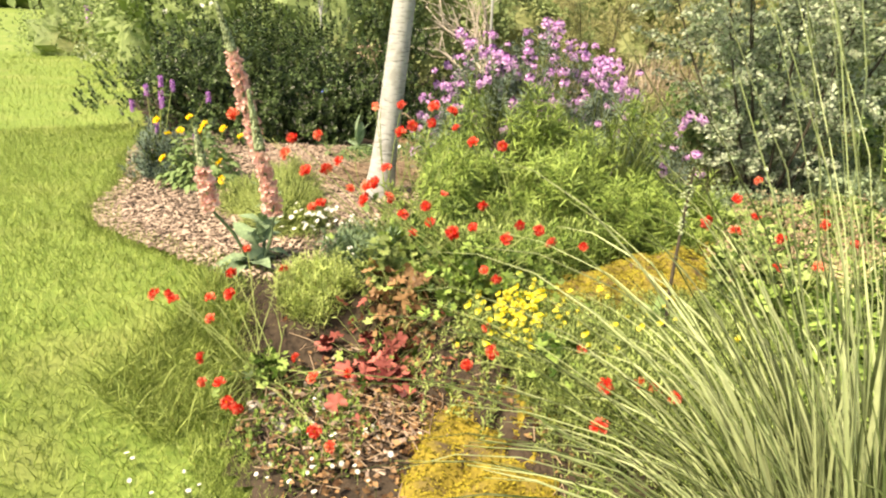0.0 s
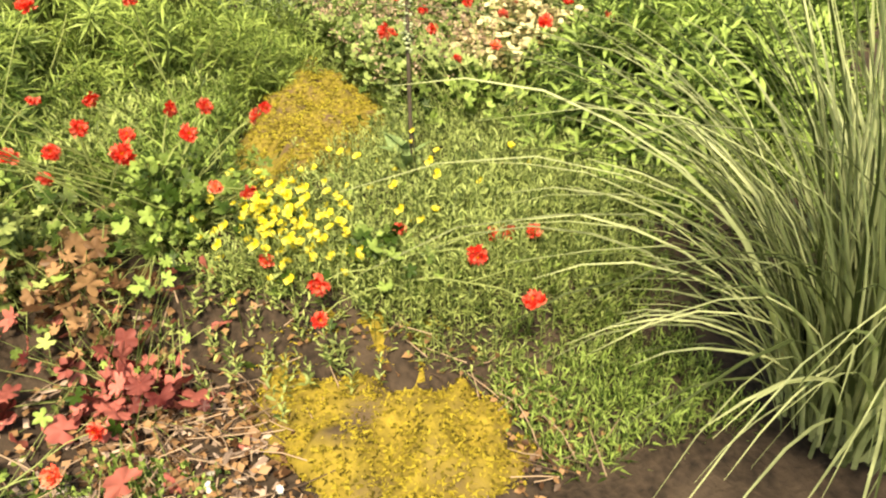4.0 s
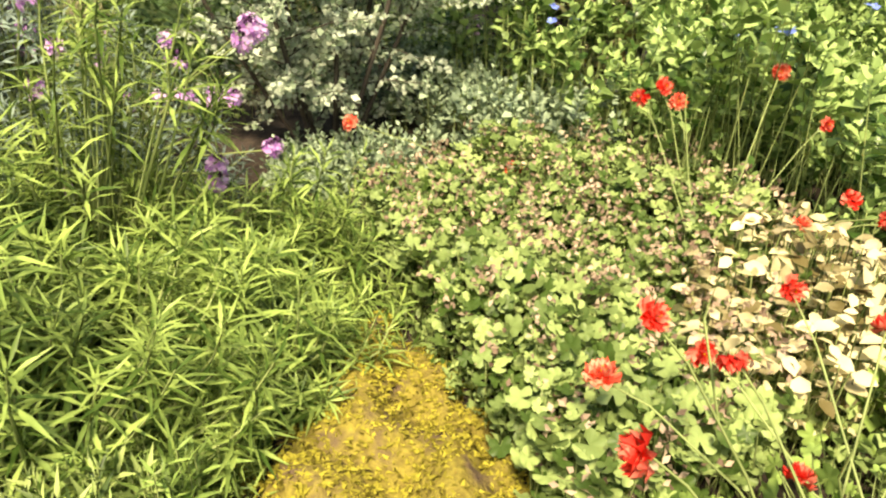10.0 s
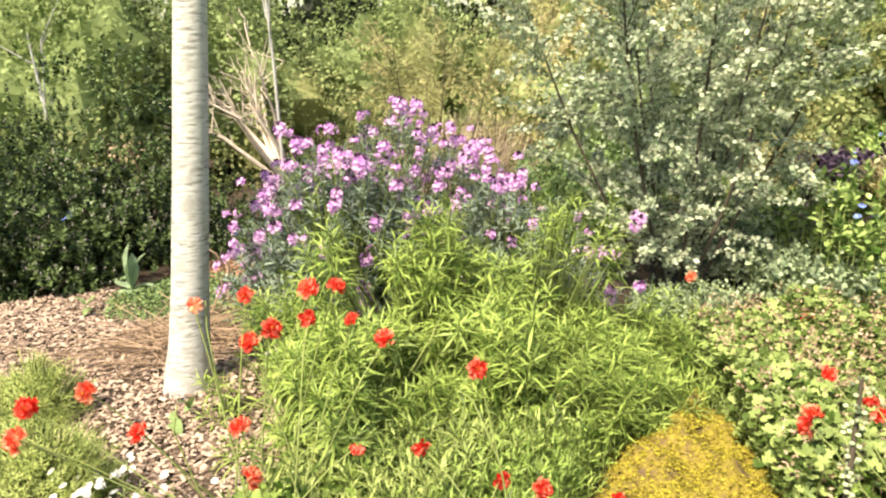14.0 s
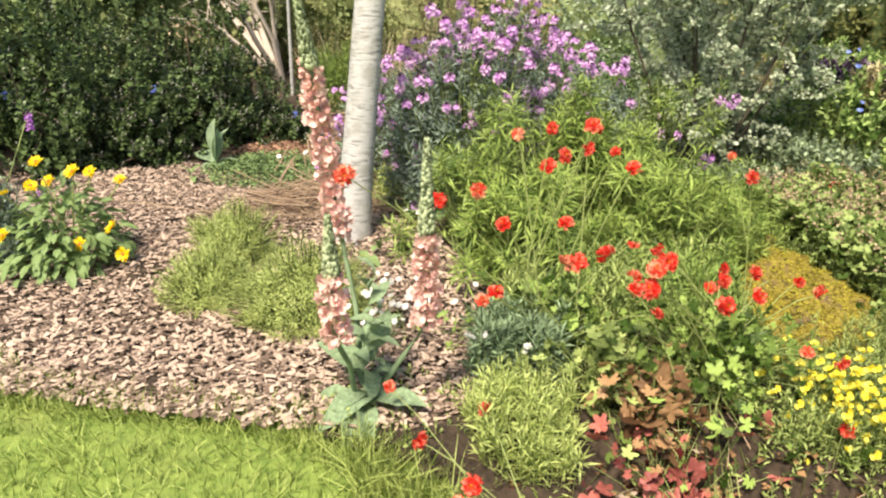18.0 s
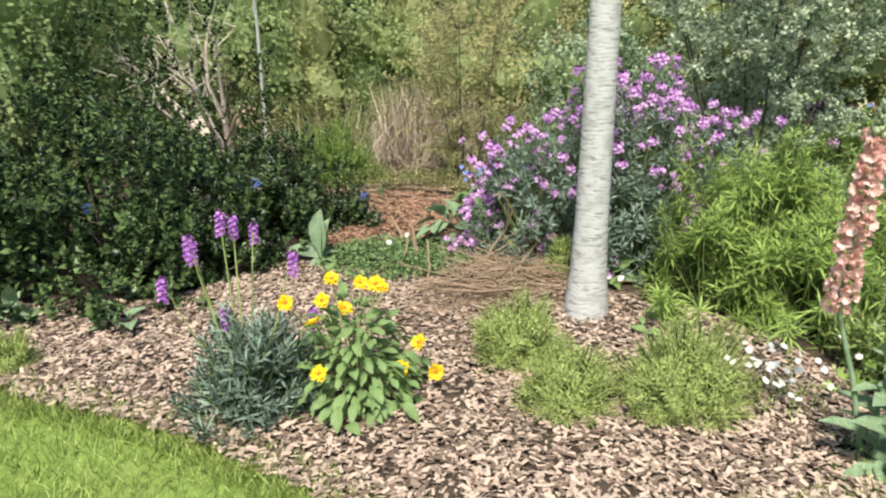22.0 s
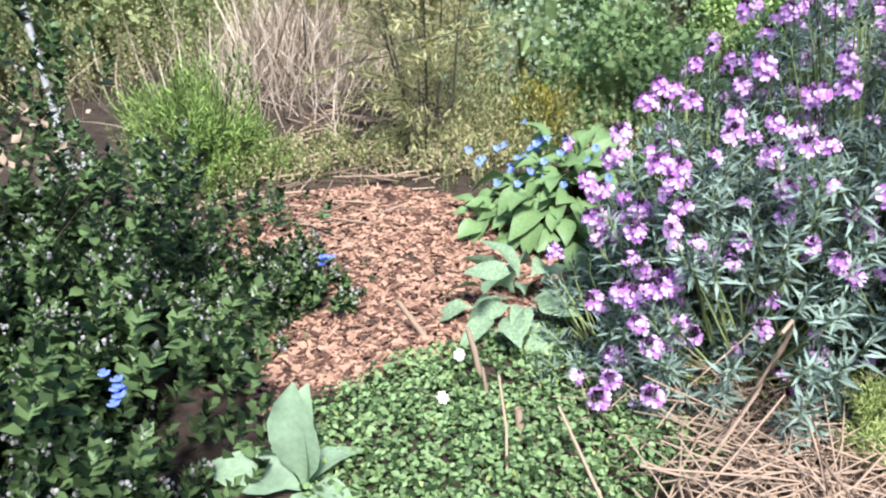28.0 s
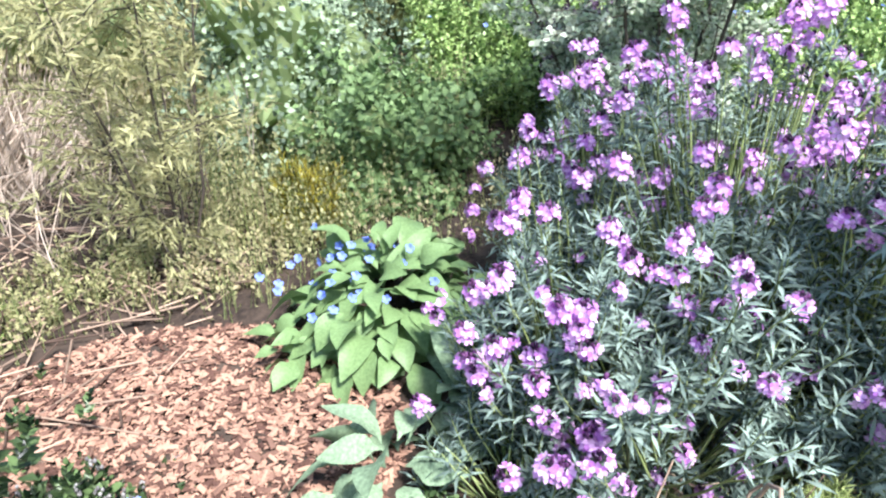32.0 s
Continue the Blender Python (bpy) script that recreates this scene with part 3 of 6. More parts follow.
# ---- bushes made of leafy shoots ----
def shoot_bush(name, c, r, n, leaf_shape, leaf_len, mat, label, category, per=16, length=0.15, open_angle=0.9, lean=0.35, stem="stemgreen", low=0.0, rough=0.15, bases=None, **k):
    ob = thing(name, (c[0], c[1], 0), label, category)
    tips, dirs = dome_points((c[0], c[1], c[2]), r, n, low, rough, 0.3)
    lv, st, up = shoots((c[0], c[1], 0.02) if bases is None else bases, tips, dirs, leaf_shape, leaf_len, per, length, open_angle, lean, **k)
    part("foliage", lv, mat, ob, kind="stuff")
    part("stem_growth", st, stem, ob, kind="stuff")
    return ob, tips, up


def clump_bush(name, domes, n, leaf_shape, leaf_len, mat, label, category, stem="stemgreen", uneven=0.22, cut=-0.3, **k):
    """A bush of several uneven leafy mounds with gaps between them."""
    c0 = domes[0][0]
    ob = thing(name, (c0[0], c0[1], 0), label, category)
    area = sum(r[0] * r[2] for _, r in domes)
    lv, st, tp, ups = [], [], [], []
    for c, r in domes:
        tips, dirs = dome_points(c, r, int(n * r[0] * r[2] / area), 0.0, uneven, 0.3)
        keep = gappy(tips, 8.0, cut)
        tips, dirs = tips[keep], dirs[keep]
        a, b, u = shoots((c[0], c[1], 0.02), tips, dirs, leaf_shape, leaf_len, **k)
        lv.append(a), st.append(b), tp.append(tips), ups.append(u)
    part("foliage", join_geo(lv), mat, ob, kind="stuff")
    part("stem_growth", join_geo(st), stem, ob, kind="stuff")
    return ob, np.concatenate(tp), np.concatenate(ups)


def heads(ob, tips, up, meshes, size=1.0, stalk=0.06, name="flower_head", eye=None):
    """Flower heads on short stalks above the given shoot tips."""
    o = tips + up * stalk
    for q, u in zip(o, up):
        f = piece(name, meshes[rng.integers(len(meshes))], ob, frame_of(q, u, rng.uniform(0, 6), size * rng.uniform(0.8, 1.2)))
        if eye is not None:
            e = new("flower_eye", eye)
            e.parent = f
    bend = np.stack([tips - up * 0.05, tips + up * stalk * 0.4, o], 1)
    part("stalk_growth", tubes(bend, [[0.0018, 0.0016, 0.0014]], 3), "stemgreen", ob, kind="stuff")


wall, tips, up = clump_bush("wallflower_bush", [((0.5, 4.85, 0.06), (0.62, 0.55, 0.88)), ((0.25, 4.56, 0.06), (0.44, 0.3, 0.86)), ((0.06, 5.06, 0.04), (0.4, 0.42, 0.58)), ((1.1, 4.8, 0.05), (0.5, 0.45, 0.72)), ((0.35, 5.25, 0.04), (0.5, 0.35, 0.72)), ((0.1, 4.75, 0.02), (0.26, 0.26, 0.42)),
                            ((-0.02, 5.4, 0.02), (0.26, 0.26, 0.36)), ((0.95, 5.15, 0.05), (0.42, 0.38, 0.76))],
                            3300, flat_leaf(0.08, 0.25, 0.3), 0.056, "greyleaf", "large mauve wallflower bush with blue-grey narrow leaves in full bloom", "flowering shrub", per=20, length=0.1, open_angle=1.3, uneven=0.12, cut=-0.45)
pick = rng.choice(len(tips), 300, replace=False, p=(lambda w: w / w.sum())(tips[:, 2] ** 2 + 0.1 + 0.9 * np.exp(-((tips[:, 0] + 0.2) ** 2 + (tips[:, 1] - 5.4) ** 2) / 0.05)))
heads(wall, tips[pick], unit(up[pick] + [0, 0, 0.4]), WALLHEAD[:3], 1.05, 0.08)
near = tips[pick][rng.integers(0, 300, 230)] + rng.normal(0, 0.045, (230, 3)) + [0, 0, 0.05]
g = []
for q in near:
    for j in range(7):
        d = unit(rng.normal(0, 0.7, 3) + [-0.2, -0.3, 0.5])
        g.append((q + d * 0.018, d))
fo, fd = np.array([q for q, d in g]), np.array([d for q, d in g])
fx = unit(np.cross(fd, rng.normal(size=fd.shape)))
fy = np.cross(fd, fx)
part("blossom_growth", join_geo([scatter(petal(0.48, 0.05, 0.1, 0.08), fo, fx * math.cos(a) + fy * math.sin(a), fd, np.full(len(fo), 0.0125)) for a in (0, 1.57, 3.14, 4.71)]), "mauve", wall, kind="stuff")
stray = np.array([(0.88, 4.15, 0.8), (1.34, 3.86, 0.68), (1.23, 3.9, 0.39), (1.49, 4.14, 0.32), (1.46, 4.1, 0.66), (0.22, 4.12, 0.8), (0.68, 4.3, 0.86), (1.05, 4.35, 0.8)])
for q in stray:
    for k in range(2):
        piece("flower_head", WALLHEAD[k], wall, frame_of(q + rng.normal(0, 0.01, 3) - [0, 0, 0.03 * k], unit(np.array([-0.2, -0.4, 0.9]) + rng.normal(0, 0.2, 3)), k, 0.95))
    b = np.array([0.45 + 0.5 * q[0], 4.7, 0.05])
    part("flower_stem", tubes(np.array([[b, b * 0.4 + q * 0.6 + [0, 0, 0.05], q]]), [[0.004, 0.003, 0.002]], 5), "stemgreen", wall)
part("bud_growth", scatter(ball(1, squash=1.5, n=5, rows=3), near + rng.normal(0, 0.006, near.shape) + [0, 0, 0.022], np.tile([1.0, 0, 0], (len(near), 1)), np.tile([0, 0, 1.0], (len(near), 1)), np.full(len(near), 0.006)), "bud", wall, kind="stuff")

lime, tips, up = clump_bush("narrow_leaved_bush", [((0.5, 4.0, 0.05), (0.42, 0.4, 0.68)), ((0.95, 4.0, 0.05), (0.4, 0.38, 0.6)), ((0.2, 3.62, 0.03), (0.36, 0.32, 0.48)), ((0.72, 3.55, 0.02), (0.34, 0.28, 0.4)), ((1.3, 3.95, 0.02), (0.36, 0.34, 0.36)),
                            ((1.12, 3.6, 0.0), (0.28, 0.24, 0.26)), ((0.05, 4.0, 0.05), (0.3, 0.3, 0.45))],
                            2000, LANCE_THIN, 0.08, "lime", "rounded yellow-green bush with narrow whorled leaves", "shrub", per=24, length=0.1, open_angle=1.5, uneven=0.26, cut=-0.28)


# ---- variegated silver shrub ----
def twig_shrub(name, base, stems, height, spread, n, t, size, mats, label, stem_mat="stemdark", category="shrub", r=0.008, low=0.12, side=26, twig=0.34):
    """Long stems that fan out from one foot, side twigs along them, and leaves set along the twigs."""
    ob = thing(name, (base[0], base[1], 0), label, category)
    a = np.arange(stems) * 2.4 + 0.4
    out = np.stack([np.cos(a), np.sin(a), 0 * a], -1) * spread * rng.uniform(0.25, 1, (stems, 1))
    b = np.array([base[0], base[1], 0.0]) + out * 0.12
    top = b + out + np.c_[np.zeros((stems, 2)), height * rng.uniform(0.75, 1.05, stems)]
    bend = np.array([0.0, 0.06, 0.07, 0.03, 0.0])
    for q in range(stems):
        p = b[q] + (top[q] - b[q]) * np.linspace(0, 1, 5)[:, None] + out[q] * bend[:, None] + rng.normal(0, 0.012, (5, 3))
        part("stem", tubes(p[None], [[r, r * 0.85, r * 0.65, r * 0.45, r * 0.2]], 6), stem_mat, ob)
    k = rng.integers(0, stems, stems * side)
    s = low + (1 - low) * rng.uniform(0, 1, stems * side) ** 0.8
    st = b[k] + (top - b)[k] * s[:, None] + out[k] * 0.07 * np.sin(s * 3)[:, None]
    d = unit(rng.normal(size=(len(k), 3)) * [1, 1, 0.45] + out[k] * 0.5 + [0, 0, 0.5])
    en = st + d * (rng.uniform(0.5, 1.2, len(k)) * twig)[:, None]
    part("twig_growth", tubes(np.stack([st, (st + en) / 2 + [0, 0, 0.02], en], 1), [[r * 0.35, r * 0.25, r * 0.12]], 3), stem_mat, ob, kind="stuff")
    for mt, share in mats:
        m = int(n * share)
        j = rng.integers(0, len(k), m)
        o = st[j] + (en - st)[j] * rng.uniform(0.1, 1.05, (m, 1)) + rng.normal(0, 0.014, (m, 3))
        x = unit(d[j] + rng.normal(0, 0.8, (m, 3)))
        part("foliage", scatter(t, o, x, rng.normal(0, 0.8, (m, 3)) + [-0.2, -0.3, 0.7], size * rng.uniform(0.6, 1.3, m)), mt, ob, kind="stuff")
    return ob


twig_shrub("variegated_shrub", (2.08, 4.85), 11, 2.25, 1.0, 50000, OVAL, 0.029, (("silver", 0.7), ("greygreen", 0.3)), "upright shrub with small silver-variegated leaves on dark stems", r=0.01, low=0.04, side=46, twig=0.33)


# ---- dark evergreen bush ----
dark = thing("evergreen_bush", (-1.4, 6.4, 0), "dense dark evergreen bush with small pale flower buds", "shrub")
DARK_DOMES = [((-1.85, 6.2, 0.1), (0.72, 0.62, 0.64)), ((-1.0, 6.68, 0.1), (0.66, 0.6, 0.6)), ((-2.6, 6.9, 0.1), (0.8, 0.8, 0.95)), ((-0.45, 7.0, 0.0), (0.6, 0.55, 0.42)), ((-1.7, 7.3, 0.2), (1.1, 0.9, 0.95)), ((-3.2, 8.2, 0.2), (1.0, 0.9, 0.55)), ((-1.95, 5.78, 0.0), (0.3, 0.3, 0.38)), ((-1.5, 6.05, 0.0), (0.34, 0.26, 0.4)), ((-1.38, 5.93, 0.0), (0.28, 0.2, 0.3)), ((-2.6, 6.5, 0.0), (0.45, 0.4, 0.5)), ((-0.25, 6.42, 0.0), (0.22, 0.2, 0.24)), ((-1.22, 6.3, 0.0), (0.3, 0.26, 0.45)), ((-0.6, 6.5, 0.0), (0.3, 0.26, 0.32))]
lv, bd = [], []
for c, r in DARK_DOMES:
    near = c[0] > -1.8 and c[1] < 6.7
    n = int((1500 if near else 640) * r[0] * r[2] / 0.5)
    tp, dr = dome_points(c, r, int(n * 1.25), 0.0, 0.3, 0.3)
    keep = gappy(tp, 9.0 if near else 6.0, -0.3)
    tp, dr = tp[keep], dr[keep]
    a, b, u = shoots((c[0], c[1], 0.0), tp, dr, ROUND if near else OVAL, 0.036 if near else 0.042, 12, 0.085, 1.1, 0.45)
    lv.append(a)
    if near:
        bd.append(tp + u * 0.008)
part("foliage", join_geo(lv), "darkleaf", dark, kind="stuff")
bt = np.concatenate(bd)
nb = min(850, len(bt))
bt = bt[rng.choice(len(bt), nb, replace=False)]
bt = (bt[:, None] + rng.normal(0, 0.005, (nb, 5, 3)) * [1, 1, 1.8]).reshape(-1, 3)
part("bud_growth", scatter(ball(1, n=5, rows=3, squash=1.2), bt, np.tile([1.0, 0, 0], (len(bt), 1)), np.tile([0, 0, 1.0], (len(bt), 1)), 0.0045 * rng.uniform(0.6, 1.4, len(bt))), "budwhite", dark, kind="stuff")
core = [(c, r) for c, r in DARK_DOMES]
bp = np.concatenate([np.stack([np.tile([c[0], c[1], 0], (8, 1)), np.array(c) + rng.normal(0, 0.2, (8, 3)) * r, np.array(c) + around(8, 1.2) * np.array(r) * 0.85], 1) for c, r in core])
part("branch_growth", tubes(bp, [[0.012, 0.008, 0.003]], 5), "stemdark", dark, kind="stuff")


# ---- arching ornamental grass ----
def arching(ob, base, n, lo, hi, width, arch0, arch1, lean, name):
    a = rng.uniform(0, 2 * np.pi, n)
    g0 = float(gz(*base))
    b = np.array([base[0], base[1], g0]) + np.stack([np.cos(a) * 0.14, np.sin(a) * 0.14, 0 * a], -1) * rng.uniform(0, 1, (n, 1)) ** 0.5
    out = unit(np.stack([np.cos(a), np.sin(a), 0 * a], -1) * 0.8 + np.array(lean) + rng.normal(0, 0.25, (n, 3)) * [1, 1, 0])
    L = rng.uniform(lo, hi, n)
    arch = rng.uniform(arch0, arch1, n)
    s = np.linspace(0, 1, 9)
    th = arch[:, None] * (0.3 + 1.6 * s ** 1.5) + rng.normal(0, 0.05, (n, 9))
    dx = np.cumsum(np.sin(th), 1) / 9 * L[:, None]
    dz = np.cumsum(np.cos(th), 1) / 9 * L[:, None]
    p = b[:, None] + out[:, None] * dx[..., None] + np.array([0, 0, 1.0]) * dz[..., None]
    p[..., 2] = np.maximum(p[..., 2], gz(p[..., 0], p[..., 1]) + 0.03)
    w = width * rng.uniform(0.6, 1.4, (n, 1)) * (1 - s ** 2 * 0.92)
    sd = unit(np.cross(out, [0, 0, 1.0]) + rng.normal(0, 0.35, (n, 3)))
    v = np.stack([p - sd[:, None] * w[..., None], p + out[:, None] * 0.001 - np.array([0, 0, 0.0015]), p + sd[:, None] * w[..., None]], 2).reshape(n, -1, 3)
    fs = [q for i in range(8) for q in ((3 * i, 3 * i + 3, 3 * i + 4, 3 * i + 1), (3 * i + 1, 3 * i + 4, 3 * i + 5, 3 * i + 2))]
    loops = (np.array(fs)[None] + (np.arange(n) * 27)[:, None, None]).ravel()
    part(name, (v.reshape(-1, 3), loops, np.full(n * 16, 4), np.zeros(n * 16, int)), "sagegrass", ob, kind="stuff")


sedge = thing("ornamental_grass", (1.17, 1.1, 0), "large clump of arching pale green ornamental grass", "grass")
arching(sedge, (1.17, 1.1), 330, 0.6, 1.2, 0.0058, 0.25, 1.1, (-0.45, 0.2, 0), "arching_growth")
arching(sedge, (1.2, 1.08), 260, 0.65, 1.2, 0.0068, 0.05, 0.5, (-0.1, 0.1, 0), "upright_growth")
arching(sedge, (1.2, 1.08), 60, 1.3, 1.9, 0.0042, 0.05, 0.4, (-0.25, 0.1, 0), "tall_growth")
arching(sedge, (1.15, 1.1), 46, 1.1, 1.6, 0.0042, 0.7, 1.0, (-0.9, 0.35, 0), "trailing_growth")


# ---- mossy stones ----
def mossy(name, poly, top, label, mats=("moss", "mosstuft")):
    xs, ys = [p[0] for p in poly], [p[1] for p in poly]
    st = 0.02
    mx, my = np.meshgrid(np.arange(min(xs), max(xs), st), np.arange(min(ys), max(ys), st), indexing="ij")
    k = inside(mx, my, poly)
    dist = np.full(mx.shape, 9.0)
    for (ax, ay), (bx_, by_) in zip(poly, poly[1:] + poly[:1]):
        ex, ey = bx_ - ax, by_ - ay
        u = np.clip(((mx - ax) * ex + (my - ay) * ey) / (ex * ex + ey * ey), 0, 1)
        dist = np.minimum(dist, np.hypot(mx - ax - u * ex, my - ay - u * ey))
    dist = np.where(k, dist, -dist) + 0.022 * np.sin(mx * 41 + 2 * np.sin(my * 29)) + 0.02 * np.sin(my * 53 - 1.7 * np.sin(mx * 23))
    z = gz(mx, my) + np.clip(dist / 0.06, -1, 1) * top * 0.6 + top * 0.4 + (0.018 * np.sin(mx * 31 + np.sin(my * 23)) + 0.02 * np.sin(mx * 13 - my * 17 + np.sin(my * 9))) * np.clip(dist * 10, 0, 1) + rng.normal(0, 0.003, mx.shape)
    nyy = mx.shape[1]
    i, j = np.nonzero((dist > -0.06)[:-1, :-1])
    q = np.stack([i * nyy + j, (i + 1) * nyy + j, (i + 1) * nyy + j + 1, i * nyy + j + 1], -1)
    us, iv = np.unique(q, return_inverse=True)
    vv = np.stack([mx, my, z], -1).reshape(-1, 3)[us]
    ob = thing(name, (sum(xs) / len(xs), sum(ys) / len(ys), 0), label, "mossy stone")
    part("stone", (vv, iv.reshape(-1), np.full(len(q), 4), np.zeros(len(q), int)), mats[0], ob)
    n = int(len(us) * 16)
    o = vv[rng.integers(0, len(vv), n)] + np.c_[rng.normal(0, 0.01, (n, 2)), np.full(n, -0.002)]
    o = o[gappy(o * [1, 1, 0], 13.0, -0.75)]
    n = len(o)
    part("moss", scatter(blade(2, 0.25, 0.3), o, unit(rng.normal(0, 1, (n, 3)) * [1, 1, 0.15] + [0, 0, 0.25]), rng.normal(0, 0.3, (n, 3)) + [0, 0, 1], 0.011 * rng.uniform(0.5, 1.5, n)), mats[1], ob, kind="stuff")
    return ob


mossy("mossy_slab", [(0.5, 2.72), (0.68, 2.98), (0.85, 3.16), (1.05, 3.4), (1.25, 3.52), (1.48, 3.66), (1.52, 3.45), (1.42, 3.2), (1.36, 2.98), (1.2, 2.8), (0.98, 2.7), (0.78, 2.66), (0.62, 2.62)], 0.075, "flat stone slab covered with yellow moss")
FRONT_MOSS = [(0.17, 1.72), (0.19, 2.05), (0.25, 2.27), (0.38, 2.16), (0.5, 1.98), (0.62, 1.86), (0.66, 1.7), (0.52, 1.56), (0.3, 1.56)]
mossy("mossy_slab", FRONT_MOSS, 0.065, "flat stone slab covered with olive moss and litter", ("mossdark", "mosstuftdark"))


# ---- leafy carpets ----
def carpet(name, poly, n, h, t, size, mat, label, category="ground cover", tilt=0.5, bump=0.05, stalks=True, kind=""):
    xs, ys = [p[0] for p in poly], [p[1] for p in poly]
    ob = thing(name, (sum(xs) / len(xs), sum(ys) / len(ys), 0), label, category)
    p = in_poly(n, poly)
    hh = h * (0.55 + 0.45 * np.sin(p[:, 0] * 9 + np.sin(p[:, 1] * 7)) * 0.5 + rng.uniform(-0.35, 0.35, n)) + h * 0.25
    o = np.c_[p, gz(p[:, 0], p[:, 1]) + np.clip(hh, 0.01, None)]
    a = rng.uniform(0, 2 * np.pi, n)
    x = np.stack([np.cos(a), np.sin(a), rng.normal(0.1, 0.3, n)], -1)
    part("foliage", scatter(t, o, x, rng.normal(0, tilt, (n, 3)) * [1, 1, 0.2] + [0, -0.15, 1], size * rng.uniform(0.6, 1.3, n)), mat, ob, kind="stuff")
    if stalks:
        m = min(n, 1800)
        b = o[:m] * [1, 1, 0] + np.c_[rng.normal(0, 0.02, (m, 2)), np.zeros(m)]
        part("stalk_growth", tubes(np.stack([b, o[:m]], 1), 0.0015, 3), "stemgreen", ob, kind="stuff")
    return ob


GERAN = [(1.45, 3.3), (1.25, 2.85), (1.7, 2.8), (2.4, 3.1), (2.75, 3.6), (2.4, 4.1), (1.75, 4.15), (1.6, 3.75)]
ger = carpet("geranium_patch", GERAN, 6000, 0.19, lobed_leaf(5, 2, 0.26, 0.14), 0.042, "geran", "carpet of pale green scalloped geranium leaves with spent flowers", tilt=0.75)
sp = in_poly(700, GERAN)
so = np.c_[sp, rng.uniform(0.15, 0.27, 700)]
part("spent_bloom", join_geo([scatter(SMALL, so + rng.normal(0, 0.01, (700, 3)), rng.normal(size=(700, 3)), rng.normal(size=(700, 3)), np.full(700, 0.018)) for _ in range(5)]), "pinkdead", ger, kind="stuff")
carpet("clover_patch", [(-0.95, 5.3), (-0.3, 5.0), (0.0, 5.6), (-0.25, 5.85), (-0.7, 6.0), (-1.0, 5.7)], 8000, 0.07, ROUND, 0.019, "clover", "low clover and weeds on the bare soil", stalks=False)
shoot_bush("lance_leaved_plant", (1.82, 2.08, 0.0), (0.5, 0.42, 0.55), 330, LANCE_LONG, 0.088, "mid", "lush plant with long pointed green leaves", "plant", per=20, length=0.12, open_angle=1.4)
carpet("cream_plant", [(1.72, 2.95), (1.95, 2.72), (2.3, 2.7), (2.45, 2.95), (2.3, 3.2), (1.95, 3.2)], 1300, 0.24, ROUND, 0.042, "cream", "small plant with pale cream variegated leaves", "plant")

# ---- background ----
def leaf_hedge(name, domes, n, size, mat, label, t=FARLEAF, category="hedge", trunks=True):
    c0 = domes[0][0]
    ob = thing(name, (c0[0], c0[1], 0), label, category)
    tot = sum(r[0] * r[2] for _, r in domes)
    part("foliage", join_geo([leafy_dome(c, r, int(n * r[0] * r[2] / tot), t, size, -0.75, 0.3, 0.4) for c, r in domes]), mat, ob, kind="stuff")
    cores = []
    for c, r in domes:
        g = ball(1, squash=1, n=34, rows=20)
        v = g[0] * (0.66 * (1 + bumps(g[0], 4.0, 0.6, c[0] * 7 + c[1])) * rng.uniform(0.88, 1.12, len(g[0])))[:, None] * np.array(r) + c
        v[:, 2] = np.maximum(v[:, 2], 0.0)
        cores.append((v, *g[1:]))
    # core closes leaf gaps; under olive and scrub leaves its darker colour imitates shade
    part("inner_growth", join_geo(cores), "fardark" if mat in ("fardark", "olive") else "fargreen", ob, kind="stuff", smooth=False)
    if trunks:
        p = np.array([[(c[0], c[1], 0), (c[0] + 0.05, c[1], c[2] * 0.6), (c[0], c[1] + 0.1, c[2] + r[2] * 0.6)] for c, r in domes])
        part("branch_growth", tubes(p, [[0.04, 0.03, 0.01]], 6), "stemdark", ob, kind="stuff")
    return ob


def scrub_field(name, poly, n, h0, h1, mat, label, t=FARLEAF, size=0.03, per=24, category="scrub"):
    """Thin upright stems set with small leaves."""
    xs, ys = [p[0] for p in poly], [p[1] for p in poly]
    ob = thing(name, (sum(xs) / len(xs), sum(ys) / len(ys), 0), label, category)
    p = in_poly(n, poly)
    tips = np.c_[p, rng.uniform(h0, h1, n)]
    d = around(n, 0.35)
    lv, st_, up = shoots((0, 0, 0), tips, d, t, size, per, 0.6, 1.3, 0.5)
    part("foliage", lv, mat, ob, kind="stuff")
    b = np.c_[p - d[:, :2] * 0.1, np.zeros(n)]
    part("stem_growth", tubes(np.stack([b, (b + tips) / 2, tips], 1), [[0.0018, 0.0014, 0.0008]], 3), "stemgreen", ob, kind="stuff")
    return ob


scrub_field("scrub", [(1.7, 6.9), (3.6, 6.6), (6.0, 7.5), (6.0, 11), (0.3, 11), (0.3, 9.4), (2.6, 9.3), (2.7, 7.9), (1.6, 7.6)], 3600, 0.15, 0.7, "scrub", "tangle of yellow-green scrub and dry stems", size=0.035)
scrub_field("scrub", [(0.75, 6.25), (1.15, 5.75), (1.7, 5.3), (2.3, 5.3), (2.4, 5.8), (1.6, 6.6), (0.9, 7.2), (0.5, 7.6), (0.2, 7.25), (0.7, 6.8)], 800, 0.06, 0.26, "scrub", "low weeds and dry growth over bare soil", size=0.03, per=12)
scrub_field("scrub", [(1.2, 6.2), (2.0, 5.9), (3.6, 5.8), (3.8, 6.8), (1.4, 7.0)], 1000, 0.15, 0.42, "scrub", "low green weeds behind the wallflower")
